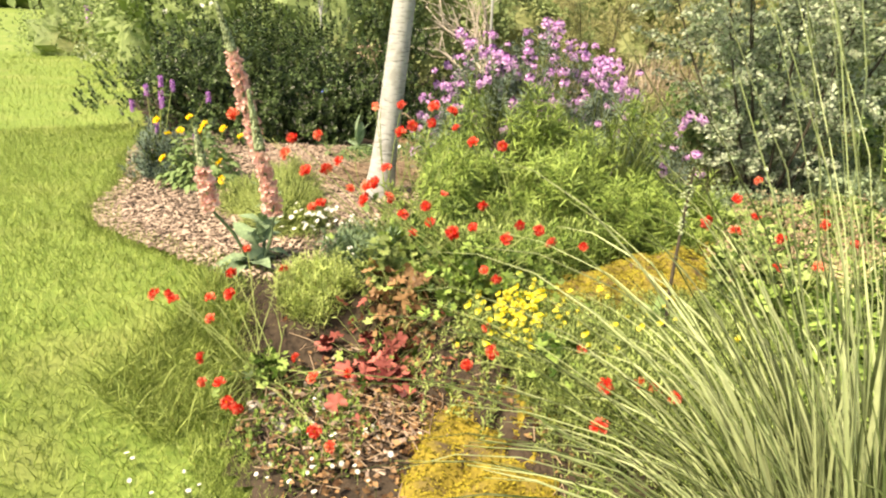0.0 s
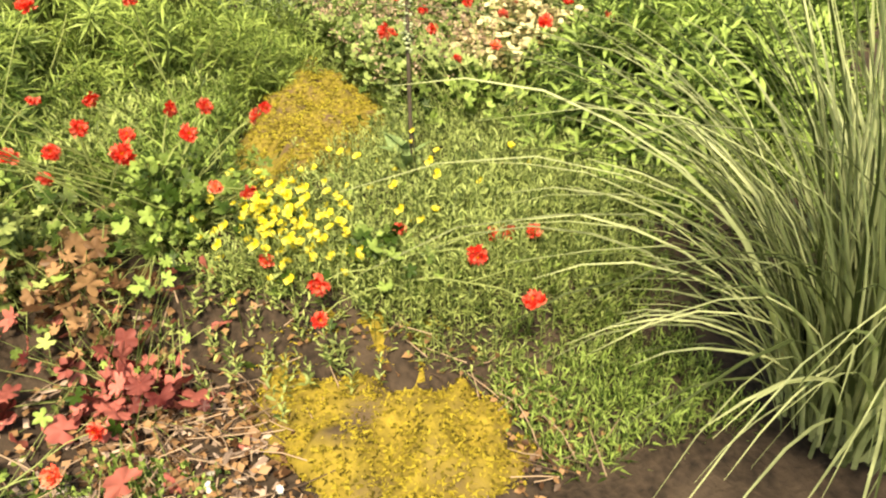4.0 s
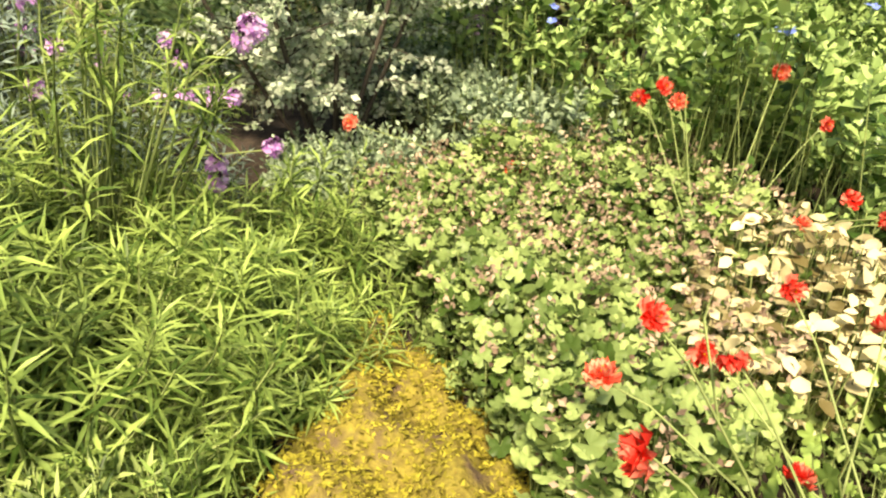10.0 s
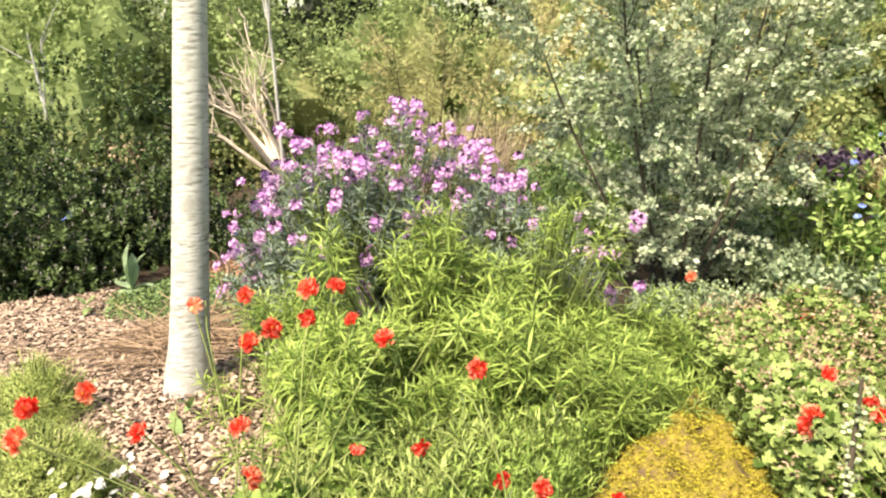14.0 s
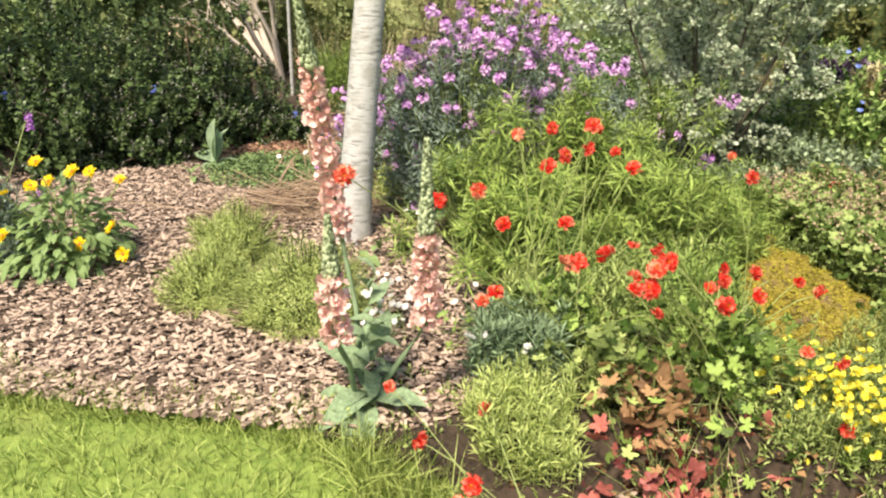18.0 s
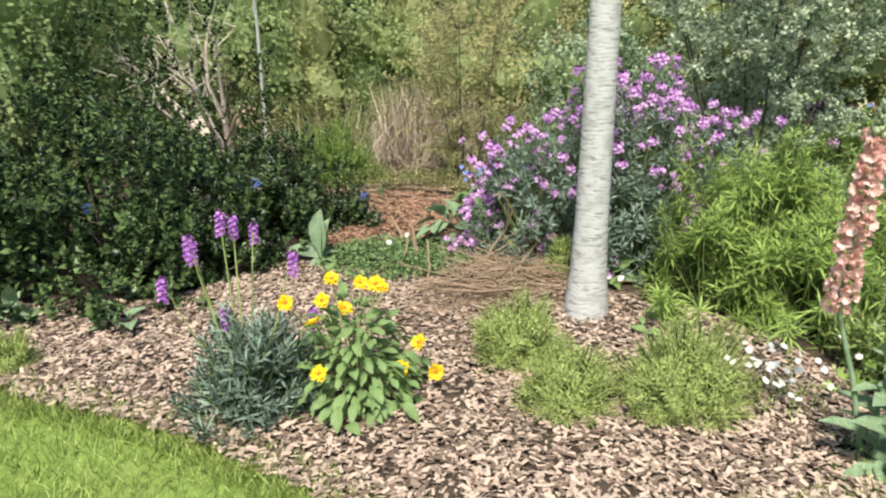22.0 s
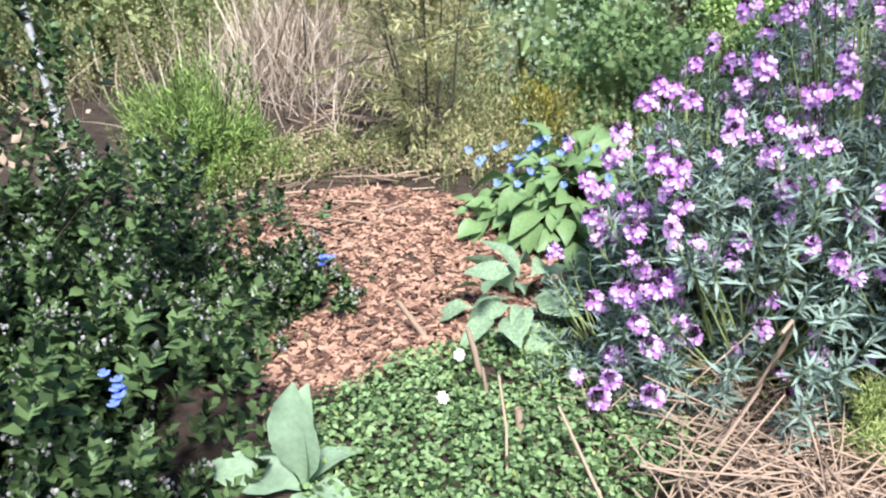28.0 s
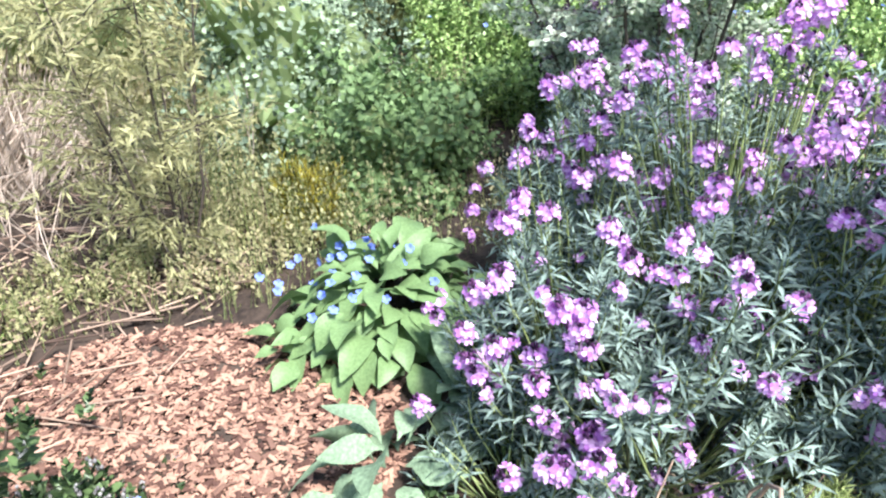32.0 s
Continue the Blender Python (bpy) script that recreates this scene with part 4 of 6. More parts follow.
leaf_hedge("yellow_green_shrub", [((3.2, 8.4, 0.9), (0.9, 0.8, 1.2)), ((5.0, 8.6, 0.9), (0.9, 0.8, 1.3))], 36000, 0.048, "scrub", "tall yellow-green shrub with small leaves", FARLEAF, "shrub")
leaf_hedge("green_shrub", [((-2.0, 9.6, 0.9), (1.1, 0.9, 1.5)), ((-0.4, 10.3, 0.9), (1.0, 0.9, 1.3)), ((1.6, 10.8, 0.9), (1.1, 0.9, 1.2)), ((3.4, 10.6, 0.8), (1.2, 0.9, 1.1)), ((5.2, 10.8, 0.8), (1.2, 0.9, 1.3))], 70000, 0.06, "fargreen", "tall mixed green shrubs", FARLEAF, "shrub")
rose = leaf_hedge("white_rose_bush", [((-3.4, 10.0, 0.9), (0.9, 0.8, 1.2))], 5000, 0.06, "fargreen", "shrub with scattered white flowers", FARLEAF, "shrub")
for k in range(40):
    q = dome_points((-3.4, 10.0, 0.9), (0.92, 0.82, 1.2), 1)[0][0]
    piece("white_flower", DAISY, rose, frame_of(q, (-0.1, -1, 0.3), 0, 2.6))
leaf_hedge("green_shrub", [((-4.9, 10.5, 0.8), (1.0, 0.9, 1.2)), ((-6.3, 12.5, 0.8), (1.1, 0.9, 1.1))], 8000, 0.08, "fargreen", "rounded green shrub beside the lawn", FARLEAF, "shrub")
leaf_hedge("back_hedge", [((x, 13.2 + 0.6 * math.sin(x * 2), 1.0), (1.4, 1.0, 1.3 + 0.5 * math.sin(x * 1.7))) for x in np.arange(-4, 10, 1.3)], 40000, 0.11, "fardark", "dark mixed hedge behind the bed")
leaf_hedge("olive_hedge", [((6.3, 6.4, 0.8), (1.1, 1.3, 1.6)), ((7.0, 4.2, 0.8), (1.1, 1.4, 1.6)), ((8.2, 10.5, 0.9), (1.3, 1.5, 1.8))], 60000, 0.06, "olive", "olive-green hedge with brownish leaf patches and a shade-coloured core", FARLEAF)
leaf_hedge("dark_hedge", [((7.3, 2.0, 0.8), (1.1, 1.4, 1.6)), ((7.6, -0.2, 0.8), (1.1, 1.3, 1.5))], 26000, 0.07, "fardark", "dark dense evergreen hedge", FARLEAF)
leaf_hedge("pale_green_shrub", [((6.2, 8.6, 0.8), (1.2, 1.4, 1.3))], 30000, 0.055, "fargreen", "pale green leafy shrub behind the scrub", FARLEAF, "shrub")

dry = thing("dry_grass_clump", (1.75, 8.5, 0), "clump of upright dry straw-coloured grass", "grass")
n = 2600
p = np.c_[rng.normal(0, 1, (n, 2)) * [0.24, 0.2] + [1.95, 8.45], np.zeros(n)]
for k, (lo, w, wild, mat) in enumerate(((0.7, 0.009, 0.32, "deadgrass"), (0.42, 0.014, 0.8, "deadgrass"), (0.5, 0.011, 0.6, "deadgrass"))):
    q = p[k::3]
    m = len(q)
    part("dry_tuft", scatter(blade(4, w, 0.4), q, unit(rng.normal(0, wild, (m, 3)) * [1, 1, 0] + [0.4, -0.1, 1]), rng.normal(size=(m, 3)) * [1, 1, 0.1], lo * rng.uniform(0.5, 1.25, m)), mat, dry, kind="stuff")
n = 160
p = in_poly(n, [(0.9, 7.9), (1.7, 7.8), (2.0, 8.5), (1.2, 8.9)])
part("low_tuft", scatter(blade(3, 0.014, 0.5), np.c_[p, np.zeros(n)], unit(rng.normal(0, 0.7, (n, 3)) * [1, 1, 0] + [0, 0, 1]), rng.normal(size=(n, 3)) * [1, 1, 0.1], rng.uniform(0.2, 0.5, n)), "deadgrass", dry, kind="stuff")
n = 600
p = in_poly(n, [(1.0, 6.9), (3.6, 6.6), (5.0, 7.5), (5.0, 9.5), (0.3, 9.5)])
part("stray_tuft", scatter(blade(4, 0.008, 0.4), np.c_[p, np.zeros(n)], unit(rng.normal(0, 0.4, (n, 3)) * [1, 1, 0] + [0, 0, 1]), rng.normal(size=(n, 3)) * [1, 1, 0.1], rng.uniform(0.3, 0.75, n)), "deadgrass", dry, kind="stuff")


def dead_branch(at, label):
    ob = thing("dead_shrub", at, label, "shrub")
    for i in range(9):
        a = rng.uniform(0, 6.3)
        o = np.array(at)
        d = unit(np.array([math.cos(a) * 0.5 - 0.6, math.sin(a) * 0.4, 1.0]))
        L = rng.uniform(1.2, 1.75)
        q = np.array([o, o + d * L * 0.4, o + d * L * 0.7 + rng.normal(0, 0.05, 3), o + d * L + rng.normal(0, 0.1, 3)])
        part("branch", tubes(q[None], [[0.034, 0.026, 0.017, 0.007]], 6), "bleached", ob)
        tw = []
        for k in range(9):
            s = q[2] + (q[3] - q[2]) * rng.uniform(-0.5, 0.8)
            tw.append([s, s + rng.normal(0, 0.1, 3) + d * 0.15, s + rng.normal(0, 0.16, 3) + d * 0.32])
        part("twig_growth", tubes(np.array(tw), [[0.007, 0.005, 0.002]], 4), "bleached", ob, kind="stuff")
    return ob


dead_branch((0.12, 9.1, 0.0), "bare dead shrub with bleached branches")
for at, top in (((-1.9, 8.4, 0), (-2.0, 8.5, 1.6)), ((0.05, 8.2, 0), (0.0, 8.25, 2.6))):
    sap = thing("sapling", at, "thin pale-barked sapling in the scrub", "tree", "saplings")
    a, b = np.array(at), np.array(top)
    part("trunk", tubes(np.array([[a, a + (b - a) * 0.5 + [0.02, 0, 0], b]]), [[0.018, 0.014, 0.009]], 8), "bark", sap)
    c = b + rng.normal(0, 0.3, (240, 3)) * [1, 1, 0.7] + [0, 0, 0.25]
    for k in range(4):
        part("limb", tubes(np.array([[a + (b - a) * (0.55 + 0.1 * k), b * 0.4 + c[k] * 0.3 + (a + (b - a) * 0.7) * 0.3, c[k]]]), [[0.008, 0.006, 0.003]], 5), "bark", sap)
    part("crown", scatter(FARLEAF, c, rng.normal(size=(240, 3)), rng.normal(size=(240, 3)) + [0, 0, 1], rng.uniform(0.03, 0.06, 240)), "fargreen", sap, kind="stuff")
rust = thing("withered_branch", (-0.95, 6.9, 0), "withered branch with tan dry leaves in the bush", "plant")
part("stem", tubes(np.array([[(-0.95, 6.9, 0), (-0.93, 6.9, 0.5), (-0.95, 6.6, 0.78)]]), 0.008, 5), "straw", rust)
c = np.array([-0.98, 6.5, 0.78]) + rng.normal(0, 1, (60, 3)) * [0.1, 0.07, 0.05]
part("foliage", scatter(FARLEAF, c, rng.normal(size=(60, 3)), rng.normal(size=(60, 3)), rng.uniform(0.015, 0.03, 60)), "straw", rust, kind="stuff")

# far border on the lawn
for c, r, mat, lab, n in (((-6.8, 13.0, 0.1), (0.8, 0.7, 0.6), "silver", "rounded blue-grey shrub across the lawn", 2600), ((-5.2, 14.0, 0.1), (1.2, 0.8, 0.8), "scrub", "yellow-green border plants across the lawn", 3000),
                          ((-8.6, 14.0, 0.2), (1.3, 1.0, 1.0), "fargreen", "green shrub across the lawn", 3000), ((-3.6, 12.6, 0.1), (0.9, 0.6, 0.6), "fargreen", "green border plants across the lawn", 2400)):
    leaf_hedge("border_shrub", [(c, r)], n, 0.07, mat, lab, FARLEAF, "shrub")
purple = thing("purple_flower_border", (-4.6, 13.0, 0), "drift of violet flowers across the lawn", "flowers")
for k in range(60):
    q = np.array([-4.6, 13.0, 0.5]) + rng.normal(0, 1, 3) * [1.6, 0.4, 0.2]
    piece("flower_spike", WALLHEAD[3], purple, frame_of(q, (0, -0.2, 1), 0, 3.0))
n = 260
q = np.array([-4.6, 13.0, 0.0]) + rng.normal(0, 1, (n, 3)) * [1.6, 0.4, 0]
lv, st_, up = shoots((0, 0, 0), q + np.c_[np.zeros((n, 2)), rng.uniform(0.3, 0.6, n)], around(n, 0.5), LANCE_WIDE, 0.09, 8, 0.4)
part("foliage", lv, "fargreen", purple, kind="stuff")
rg = [((48 * math.cos(a), 3 + 48 * math.sin(a), 1.0), (6.5, 6.5, 4.0 + 1.4 * math.sin(a * 9))) for a in np.arange(0, 2 * math.pi, 0.16)]
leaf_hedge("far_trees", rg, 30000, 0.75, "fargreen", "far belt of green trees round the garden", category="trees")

# ---- more planting ----
def vine_mound(poly, n, h, label):
    xs, ys = [p[0] for p in poly], [p[1] for p in poly]
    ob = thing("periwinkle_mound", (sum(xs) / len(xs), sum(ys) / len(ys), 0), label, "ground cover")
    p = in_poly(n, poly)
    top = h * (0.75 + 0.3 * np.sin(p[:, 0] * 3.1 + np.sin(p[:, 1] * 2.7)) + 0.15 * np.sin(p[:, 1] * 6)) * np.where(rng.random(n) < 0.3, rng.uniform(0.08, 0.45, n), rng.uniform(0.5, 1.1, n))
    tips = np.c_[p, np.clip(top, 0.05, None)]
    keep = gappy(tips, 5.0, -0.7)
    p, tips = p[keep], tips[keep]
    n = len(p)
    d = around(n, 0.9)
    lv, st, up = shoots((0, 0, 0), tips, d, ROUND, 0.056, 9, 0.12, 1.2, 0.3)
    part("foliage", lv, "vinca", ob, kind="stuff")
    b = np.c_[p + rng.normal(0, 0.05, (n, 2)), np.zeros(n)]
    part("stem_growth", tubes(np.stack([b, tips - up * 0.05], 1), 0.002, 3), "stemgreen", ob, kind="stuff")
    return ob, tips, up


vm, vt, vu = vine_mound([(2.55, 4.6), (2.6, 3.0), (3.6, 2.2), (5.6, 2.6), (6.2, 4.5), (5.4, 6.6), (3.2, 6.2)], 7600, 0.6, "spreading mound of glossy green periwinkle with blue flowers")
for i in rng.choice(np.nonzero(vt[:, 2] > 0.45)[0], 44, replace=False):
    piece("blue_flower", BLUEF, vm, frame_of(vt[i] + vu[i] * 0.03, unit(vu[i] + [-0.5, -0.4, 0.2]), 0, 1.4))


def herb_mat(poly, n, h, label, mat="fresh", t=NEEDLE, size=0.035, per=14, name="low_herb_mat"):
    xs, ys = [p[0] for p in poly], [p[1] for p in poly]
    ob = thing(name, (sum(xs) / len(xs), sum(ys) / len(ys), 0), label, "ground cover")
    p = in_poly(n, poly)
    base = gz(p[:, 0], p[:, 1])
    tips = np.c_[p, base + h * rng.uniform(0.4, 1.2, n)]
    lv, st, up = shoots((0, 0, 0), tips, around(n, 0.8), t, size, per, 0.09, 1.2, 0.3)
    part("foliage", lv, mat, ob, kind="stuff")
    part("stem_growth", tubes(np.stack([np.c_[p, base], tips], 1), 0.0012, 3), "stemgreen", ob, kind="stuff")
    return ob, tips, up


herb_mat([(0.36, 2.3), (0.6, 1.92), (1.0, 1.7), (1.5, 2.0), (1.6, 2.7), (1.25, 2.85), (0.95, 2.62), (0.6, 2.5), (0.25, 2.4)], 1500, 0.13, "low mat of fine light green herb foliage", t=LANCE, size=0.034)
herb_mat([(-0.3, 2.5), (-0.52, 2.6), (-0.5, 2.82), (-0.36, 2.88), (-0.17, 2.76)], 240, 0.15, "clump of feathery green leaves beside the mullein", "feather", flat_leaf(0.06, 0.2, 0.2), 0.05, 18, "feathery_clump")
herb_mat([(-0.15, 2.85), (-0.4, 2.95), (-0.3, 3.15), (0.0, 3.05)], 200, 0.2, "tuft of fine grey-green needle leaves", "fuzzy", NEEDLE, 0.06, 20, "grey_tuft")
herb_mat([(-0.25, 3.15), (0.05, 2.95), (0.35, 3.1), (0.9, 3.3), (0.5, 3.55), (0.0, 3.5)], 420, 0.2, "light green undergrowth below the bush", "fresh", LANCE, 0.06, 14, "undergrowth")
herb_mat([(2.5, 2.9), (1.9, 2.75), (1.7, 2.4), (2.3, 2.0), (3.4, 1.9), (4.6, 2.2), (5.2, 2.9), (2.9, 2.9)], 1300, 0.26, "green leafy undergrowth in the bed", "mid", OVAL, 0.05, 10, "undergrowth")
herb_mat([(2.2, 4.1), (2.6, 3.8), (3.2, 4.7), (3.0, 5.4), (2.4, 5.2)], 420, 0.3, "low silver-leaved growth under the shrub", "greygreen", OVAL, 0.045, 10, "silver_undergrowth")
herb_mat([(2.9, 4.3), (3.3, 4.2), (3.8, 5.2), (3.3, 5.5)], 300, 0.58, "patch of dark purple leaves", "purpleleaf", OVAL, 0.06, 10, "purple_bugle")
herb_mat([(2.85, 4.35), (3.2, 4.2), (3.4, 4.6), (3.1, 4.75)], 100, 0.6, "golden yellow plant with fern-like leaves", "cream", LANCE_WIDE, 0.09, 12, "golden_plant")


def lobed_clump(name, c, r, n, h, size, mat, label, category="plant", group="", loose=0.5):
    ob = thing(name, (c[0], c[1], 0), label, category, group)
    a = rng.uniform(0, 2 * np.pi, n)
    q = np.abs(rng.normal(0, 0.55, n))
    uneven = 1 + 0.4 * np.sin(3 * a + c[0] * 9)
    o = np.stack([c[0] + r * q * uneven * np.cos(a), c[1] + r * q * uneven * np.sin(a), h * (1.1 - 0.6 * np.clip(q, 0, 1.3) ** 2) * rng.uniform(0.3, 1.25, n)], -1)
    o[:, 2] = np.maximum(o[:, 2], 0.03) + gz(o[:, 0], o[:, 1])
    out = np.stack([np.cos(a), np.sin(a), -0.15 + 0 * a], -1)
    g = [scatter(lobed_leaf(5 + 2 * (k % 2), 2, 0.3 + 0.08 * k, 0.12), o[k::3], (out + rng.normal(0, loose, (n, 3)))[k::3], (out * 0.6 + [0, 0, 0.8] + rng.normal(0, loose, (n, 3)))[k::3], (size * rng.uniform(0.45, 1.3, n))[k::3]) for k in range(3)]
    part("foliage", join_geo(g), mat, ob, kind="stuff")
    b = np.array([c[0], c[1], float(gz(*c))]) + rng.normal(0, 0.03, (n, 3)) * [1, 1, 0]
    part("stalk_growth", tubes(np.stack([b, (b + o) / 2 + [0, 0, 0.03], o], 1), 0.0014, 3), "stemgreen", ob, kind="stuff")
    return ob


def geum(c, flowers, label, clump=0.2, leaves=150, h=0.2, open_to=(-0.35, -0.75, 0.75)):
    """A geum: a clump of lobed leaves, thin branching stems, double flowers with a yellow eye."""
    ob = lobed_clump("geum", c, clump * 1.1, int(leaves * 1.5), h, 0.046, "mid", label, "flowering plant", "geums", 0.9)
    paths = []
    for k, f in enumerate(flowers):
        f = np.array(f, float)
        u = unit(np.array(open_to) + rng.normal(0, 0.65, 3))
        fl = piece("flower", GEUM[rng.integers(6)], ob, frame_of(f, u, rng.uniform(0, 6), rng.uniform(0.8, 1.25)))
        e = new("flower_eye", GEUM_EYE)
        e.parent = fl
        b = np.array([c[0], c[1], 0.02 + float(gz(*c))]) + rng.normal(0, clump * 0.3, 3) * [1, 1, 0]
        m1 = b + (f - b) * 0.4 + [0, 0, 0.04]
        m2 = b + (f - b) * 0.8 + [0, 0, 0.03]
        paths.append([b, m1, m2, f - u * 0.004])
        if k % 3 == 0:
            g = m2 + rng.normal(0, 0.035, 3) + [0, 0, 0.07]
            paths.append([m1, (m1 + m2) / 2, (m2 + g) / 2, g])
    p = np.array(paths)
    for q in p:
        part("stem", tubes(q[None], [[0.0026, 0.0022, 0.0018, 0.0015]], 4), "stemgreen", ob)
    return ob


geum((-0.05, 3.08), [(-0.2, 3.15, 0.76), (-0.08, 3.15, 0.77), (0.07, 3.15, 0.77), (0.06, 3.15, 0.7), (0.17, 3.15, 0.68), (0.25, 3.15, 0.62), (-0.08, 3.15, 0.65), (-0.03, 3.15, 0.68), (-0.11, 2.97, 0.52), (-0.32, 2.97, 0.54), (-0.53, 2.97, 0.63), (-0.56, 2.97, 0.56), (-0.79, 2.97, 0.72), (-0.41, 2.97, 0.65), (0.15, 2.97, 0.43), (-0.1, 2.97, 0.39), (-0.38, 2.88, 0.37), (-0.42, 2.88, 0.35), (0.14, 3.24, 0.74), (0.05, 2.7, 0.32)], "tall red geum with branching stems and double flowers", 0.26, 240)
geum((0.3, 2.7), [(0.39, 2.78, 0.68), (0.31, 3.05, 0.36), (0.48, 2.91, 0.32), (0.56, 2.85, 0.32), (0.43, 2.7, 0.32), (0.29, 2.76, 0.34), (0.11, 2.8, 0.34), (0.0, 2.75, 0.38), (0.36, 2.44, 0.28), (0.41, 2.37, 0.28), (0.75, 2.83, 0.27), (0.61, 2.63, 0.34), (0.22, 2.62, 0.36), (-0.26, 2.55, 0.6), (-0.34, 2.55, 0.59), (-0.07, 2.55, 0.56), (-0.11, 2.55, 0.49), (-0.17, 2.55, 0.53), (0.12, 2.55, 0.48), (-0.1, 2.55, 0.54)],
     "red geum with crowded double flowers above lobed leaves", 0.36, 460)
geum((1.5, 2.62), [(1.34, 2.87, 0.5), (1.4, 2.79, 0.46), (1.22, 2.78, 0.42), (1.48, 2.7, 0.28), (1.38, 2.95, 0.34), (1.76, 2.73, 0.38), (1.72, 2.24, 0.47), (1.55, 2.9, 0.34), (1.69, 2.85, 0.42), (1.6, 2.62, 0.32), (1.86, 2.6, 0.36)], "red geum flowering above pale green lobed leaves", 0.3, 220, 0.17, (-0.6, -0.3, 0.7))
geum((2.3, 3.25), [(2.11, 3.84, 0.21), (2.25, 3.54, 0.47), (2.28, 3.5, 0.5), (2.33, 3.48, 0.46), (2.58, 3.2, 0.42), (2.3, 3.0, 0.35), (2.24, 2.9, 0.36), (2.4, 2.9, 0.3), (1.91, 4.4, 0.25), (2.2, 3.05, 0.3), (2.7, 3.4, 0.5)],
     "red geum flowering at the back of the geranium carpet", 0.2, 90, 0.18, (-0.6, -0.4, 0.6))
geum((-0.45, 2.3), [(-0.91, 2.39, 0.1), (-0.78, 2.29, 0.13), (-0.6, 2.2, 0.11), (-0.84, 2.37, 0.12), (-0.71, 2.84, 0.15), (-0.49, 2.68, 0.13), (-0.69, 2.4, 0.1), (-0.63, 2.45, 0.1), (-0.7, 2.63, 0.12), (-0.45, 2.58, -0.06), (-0.34, 2.35, -0.1),
      (-0.23, 2.21, -0.1), (-0.11, 2.27, -0.1), (-0.12, 1.85, -0.08), (-0.05, 1.78, -0.08), (-0.5, 2.02, -0.04), (-0.4, 1.92, -0.06), (-0.56, 2.02, -0.04), (-0.62, 2.15, -0.02), (-0.44, 1.94, -0.06)],
     "orange-red geum sprawling over the lawn edge", 0.14, 60, 0.1)
geum((0.62, 2.12), [(0.39, 2.29, 0.12), (0.42, 2.11, 0.12), (0.71, 2.15, 0.13), (0.34, 2.0, 0.12), (0.88, 1.97, 0.12), (0.97, 1.9, 0.12), (0.73, 1.7, 0.12), (0.77, 1.92, 0.13), (0.92, 1.95, 0.12)], "red geum under the arching grass", 0.15, 60, 0.12, (-0.5, -0.5, 0.8))

lemon = thing("yellow_flower_mat", (0.32, 2.15, 0), "mat of small lemon yellow flowers on pale green foliage", "flowering plant")
p = np.r_[rng.normal(0, 1, (150, 2)) * [0.075, 0.11] + [0.5, 2.36], rng.uniform(0, 1, (22, 2)) * [0.75, 0.5] + [0.5, 2.0], rng.normal(0, 0.12, (10, 2)) + [0.85, 2.45]]
pz = np.maximum(gz(p[:, 0], p[:, 1]), -0.1)
for (x, y), z in zip(p, pz):
    f = piece("flower", LEMON, lemon, frame_of((x, y, z + 0.14 + rng.uniform(-0.07, 0.06)), flower_up((-0.4, -0.5, 1), 0.6), 0, rng.uniform(0.7, 1.25)))
part("stem_growth", tubes(np.stack([np.c_[p, gz(p[:, 0], p[:, 1])], np.c_[p, pz + 0.12]], 1), 0.0015, 3), "stemgreen", lemon, kind="stuff")
p = rng.normal(0, 1, (520, 2)) * [0.13, 0.16] + [0.5, 2.36]
lv, st, up = shoots((0, 0, 0), np.c_[p, np.maximum(gz(p[:, 0], p[:, 1]), -0.14) + rng.uniform(0.04, 0.15, 520)], around(520, 0.8), LANCE_WIDE, 0.026, 12, 0.08)
part("foliage", lv, "fresh", lemon, kind="stuff")

daisies = thing("white_flower_clump", (-0.57, 3.4, 0), "low clump of small white flowers", "flowering plant")
p = np.r_[rng.normal(0, 1, (40, 2)) * [0.09, 0.1] + [-0.57, 3.42], rng.normal(0, 1, (14, 2)) * [0.08, 0.1] + [-0.28, 3.1]]
for x, y in p:
    piece("flower", DAISY, daisies, frame_of((x, y, 0.13 + rng.uniform(-0.03, 0.05)), flower_up((-0.2, -0.5, 1), 0.35), 0, rng.uniform(0.8, 1.15)))
lv, st, up = shoots((0, 0, 0), np.c_[p + rng.normal(0, 0.02, p.shape), rng.uniform(0.06, 0.13, len(p))], around(len(p), 0.8), NEEDLE, 0.03, 12, 0.08)
part("foliage", lv, "fresh", daisies, kind="stuff")
lawn_daisies = thing("lawn_daisies", (-0.25, 1.45, 0), "white daisies in the grass beside the bed", "flowering plant")
for x, y in np.r_[rng.normal(0, 1, (30, 2)) * [0.15, 0.13] + [-0.1, 1.93], rng.normal(0, 1, (8, 2)) * [0.15, 0.12] + [-0.6, 1.75]]:
    f = piece("flower", DAISY, lawn_daisies, frame_of((x, y, float(gz(x, y)) + 0.06 + rng.uniform(-0.01, 0.02)), flower_up((0, -0.2, 1), 0.4), 0, rng.uniform(0.45, 0.8)))
p = np.array([o.location + lawn_daisies.location for o in lawn_daisies.children])
part("stem_growth", tubes(np.stack([np.c_[p[:, :2], gz(p[:, 0], p[:, 1])], p], 1), 0.0012, 3), "stemgreen", lawn_daisies, kind="stuff")

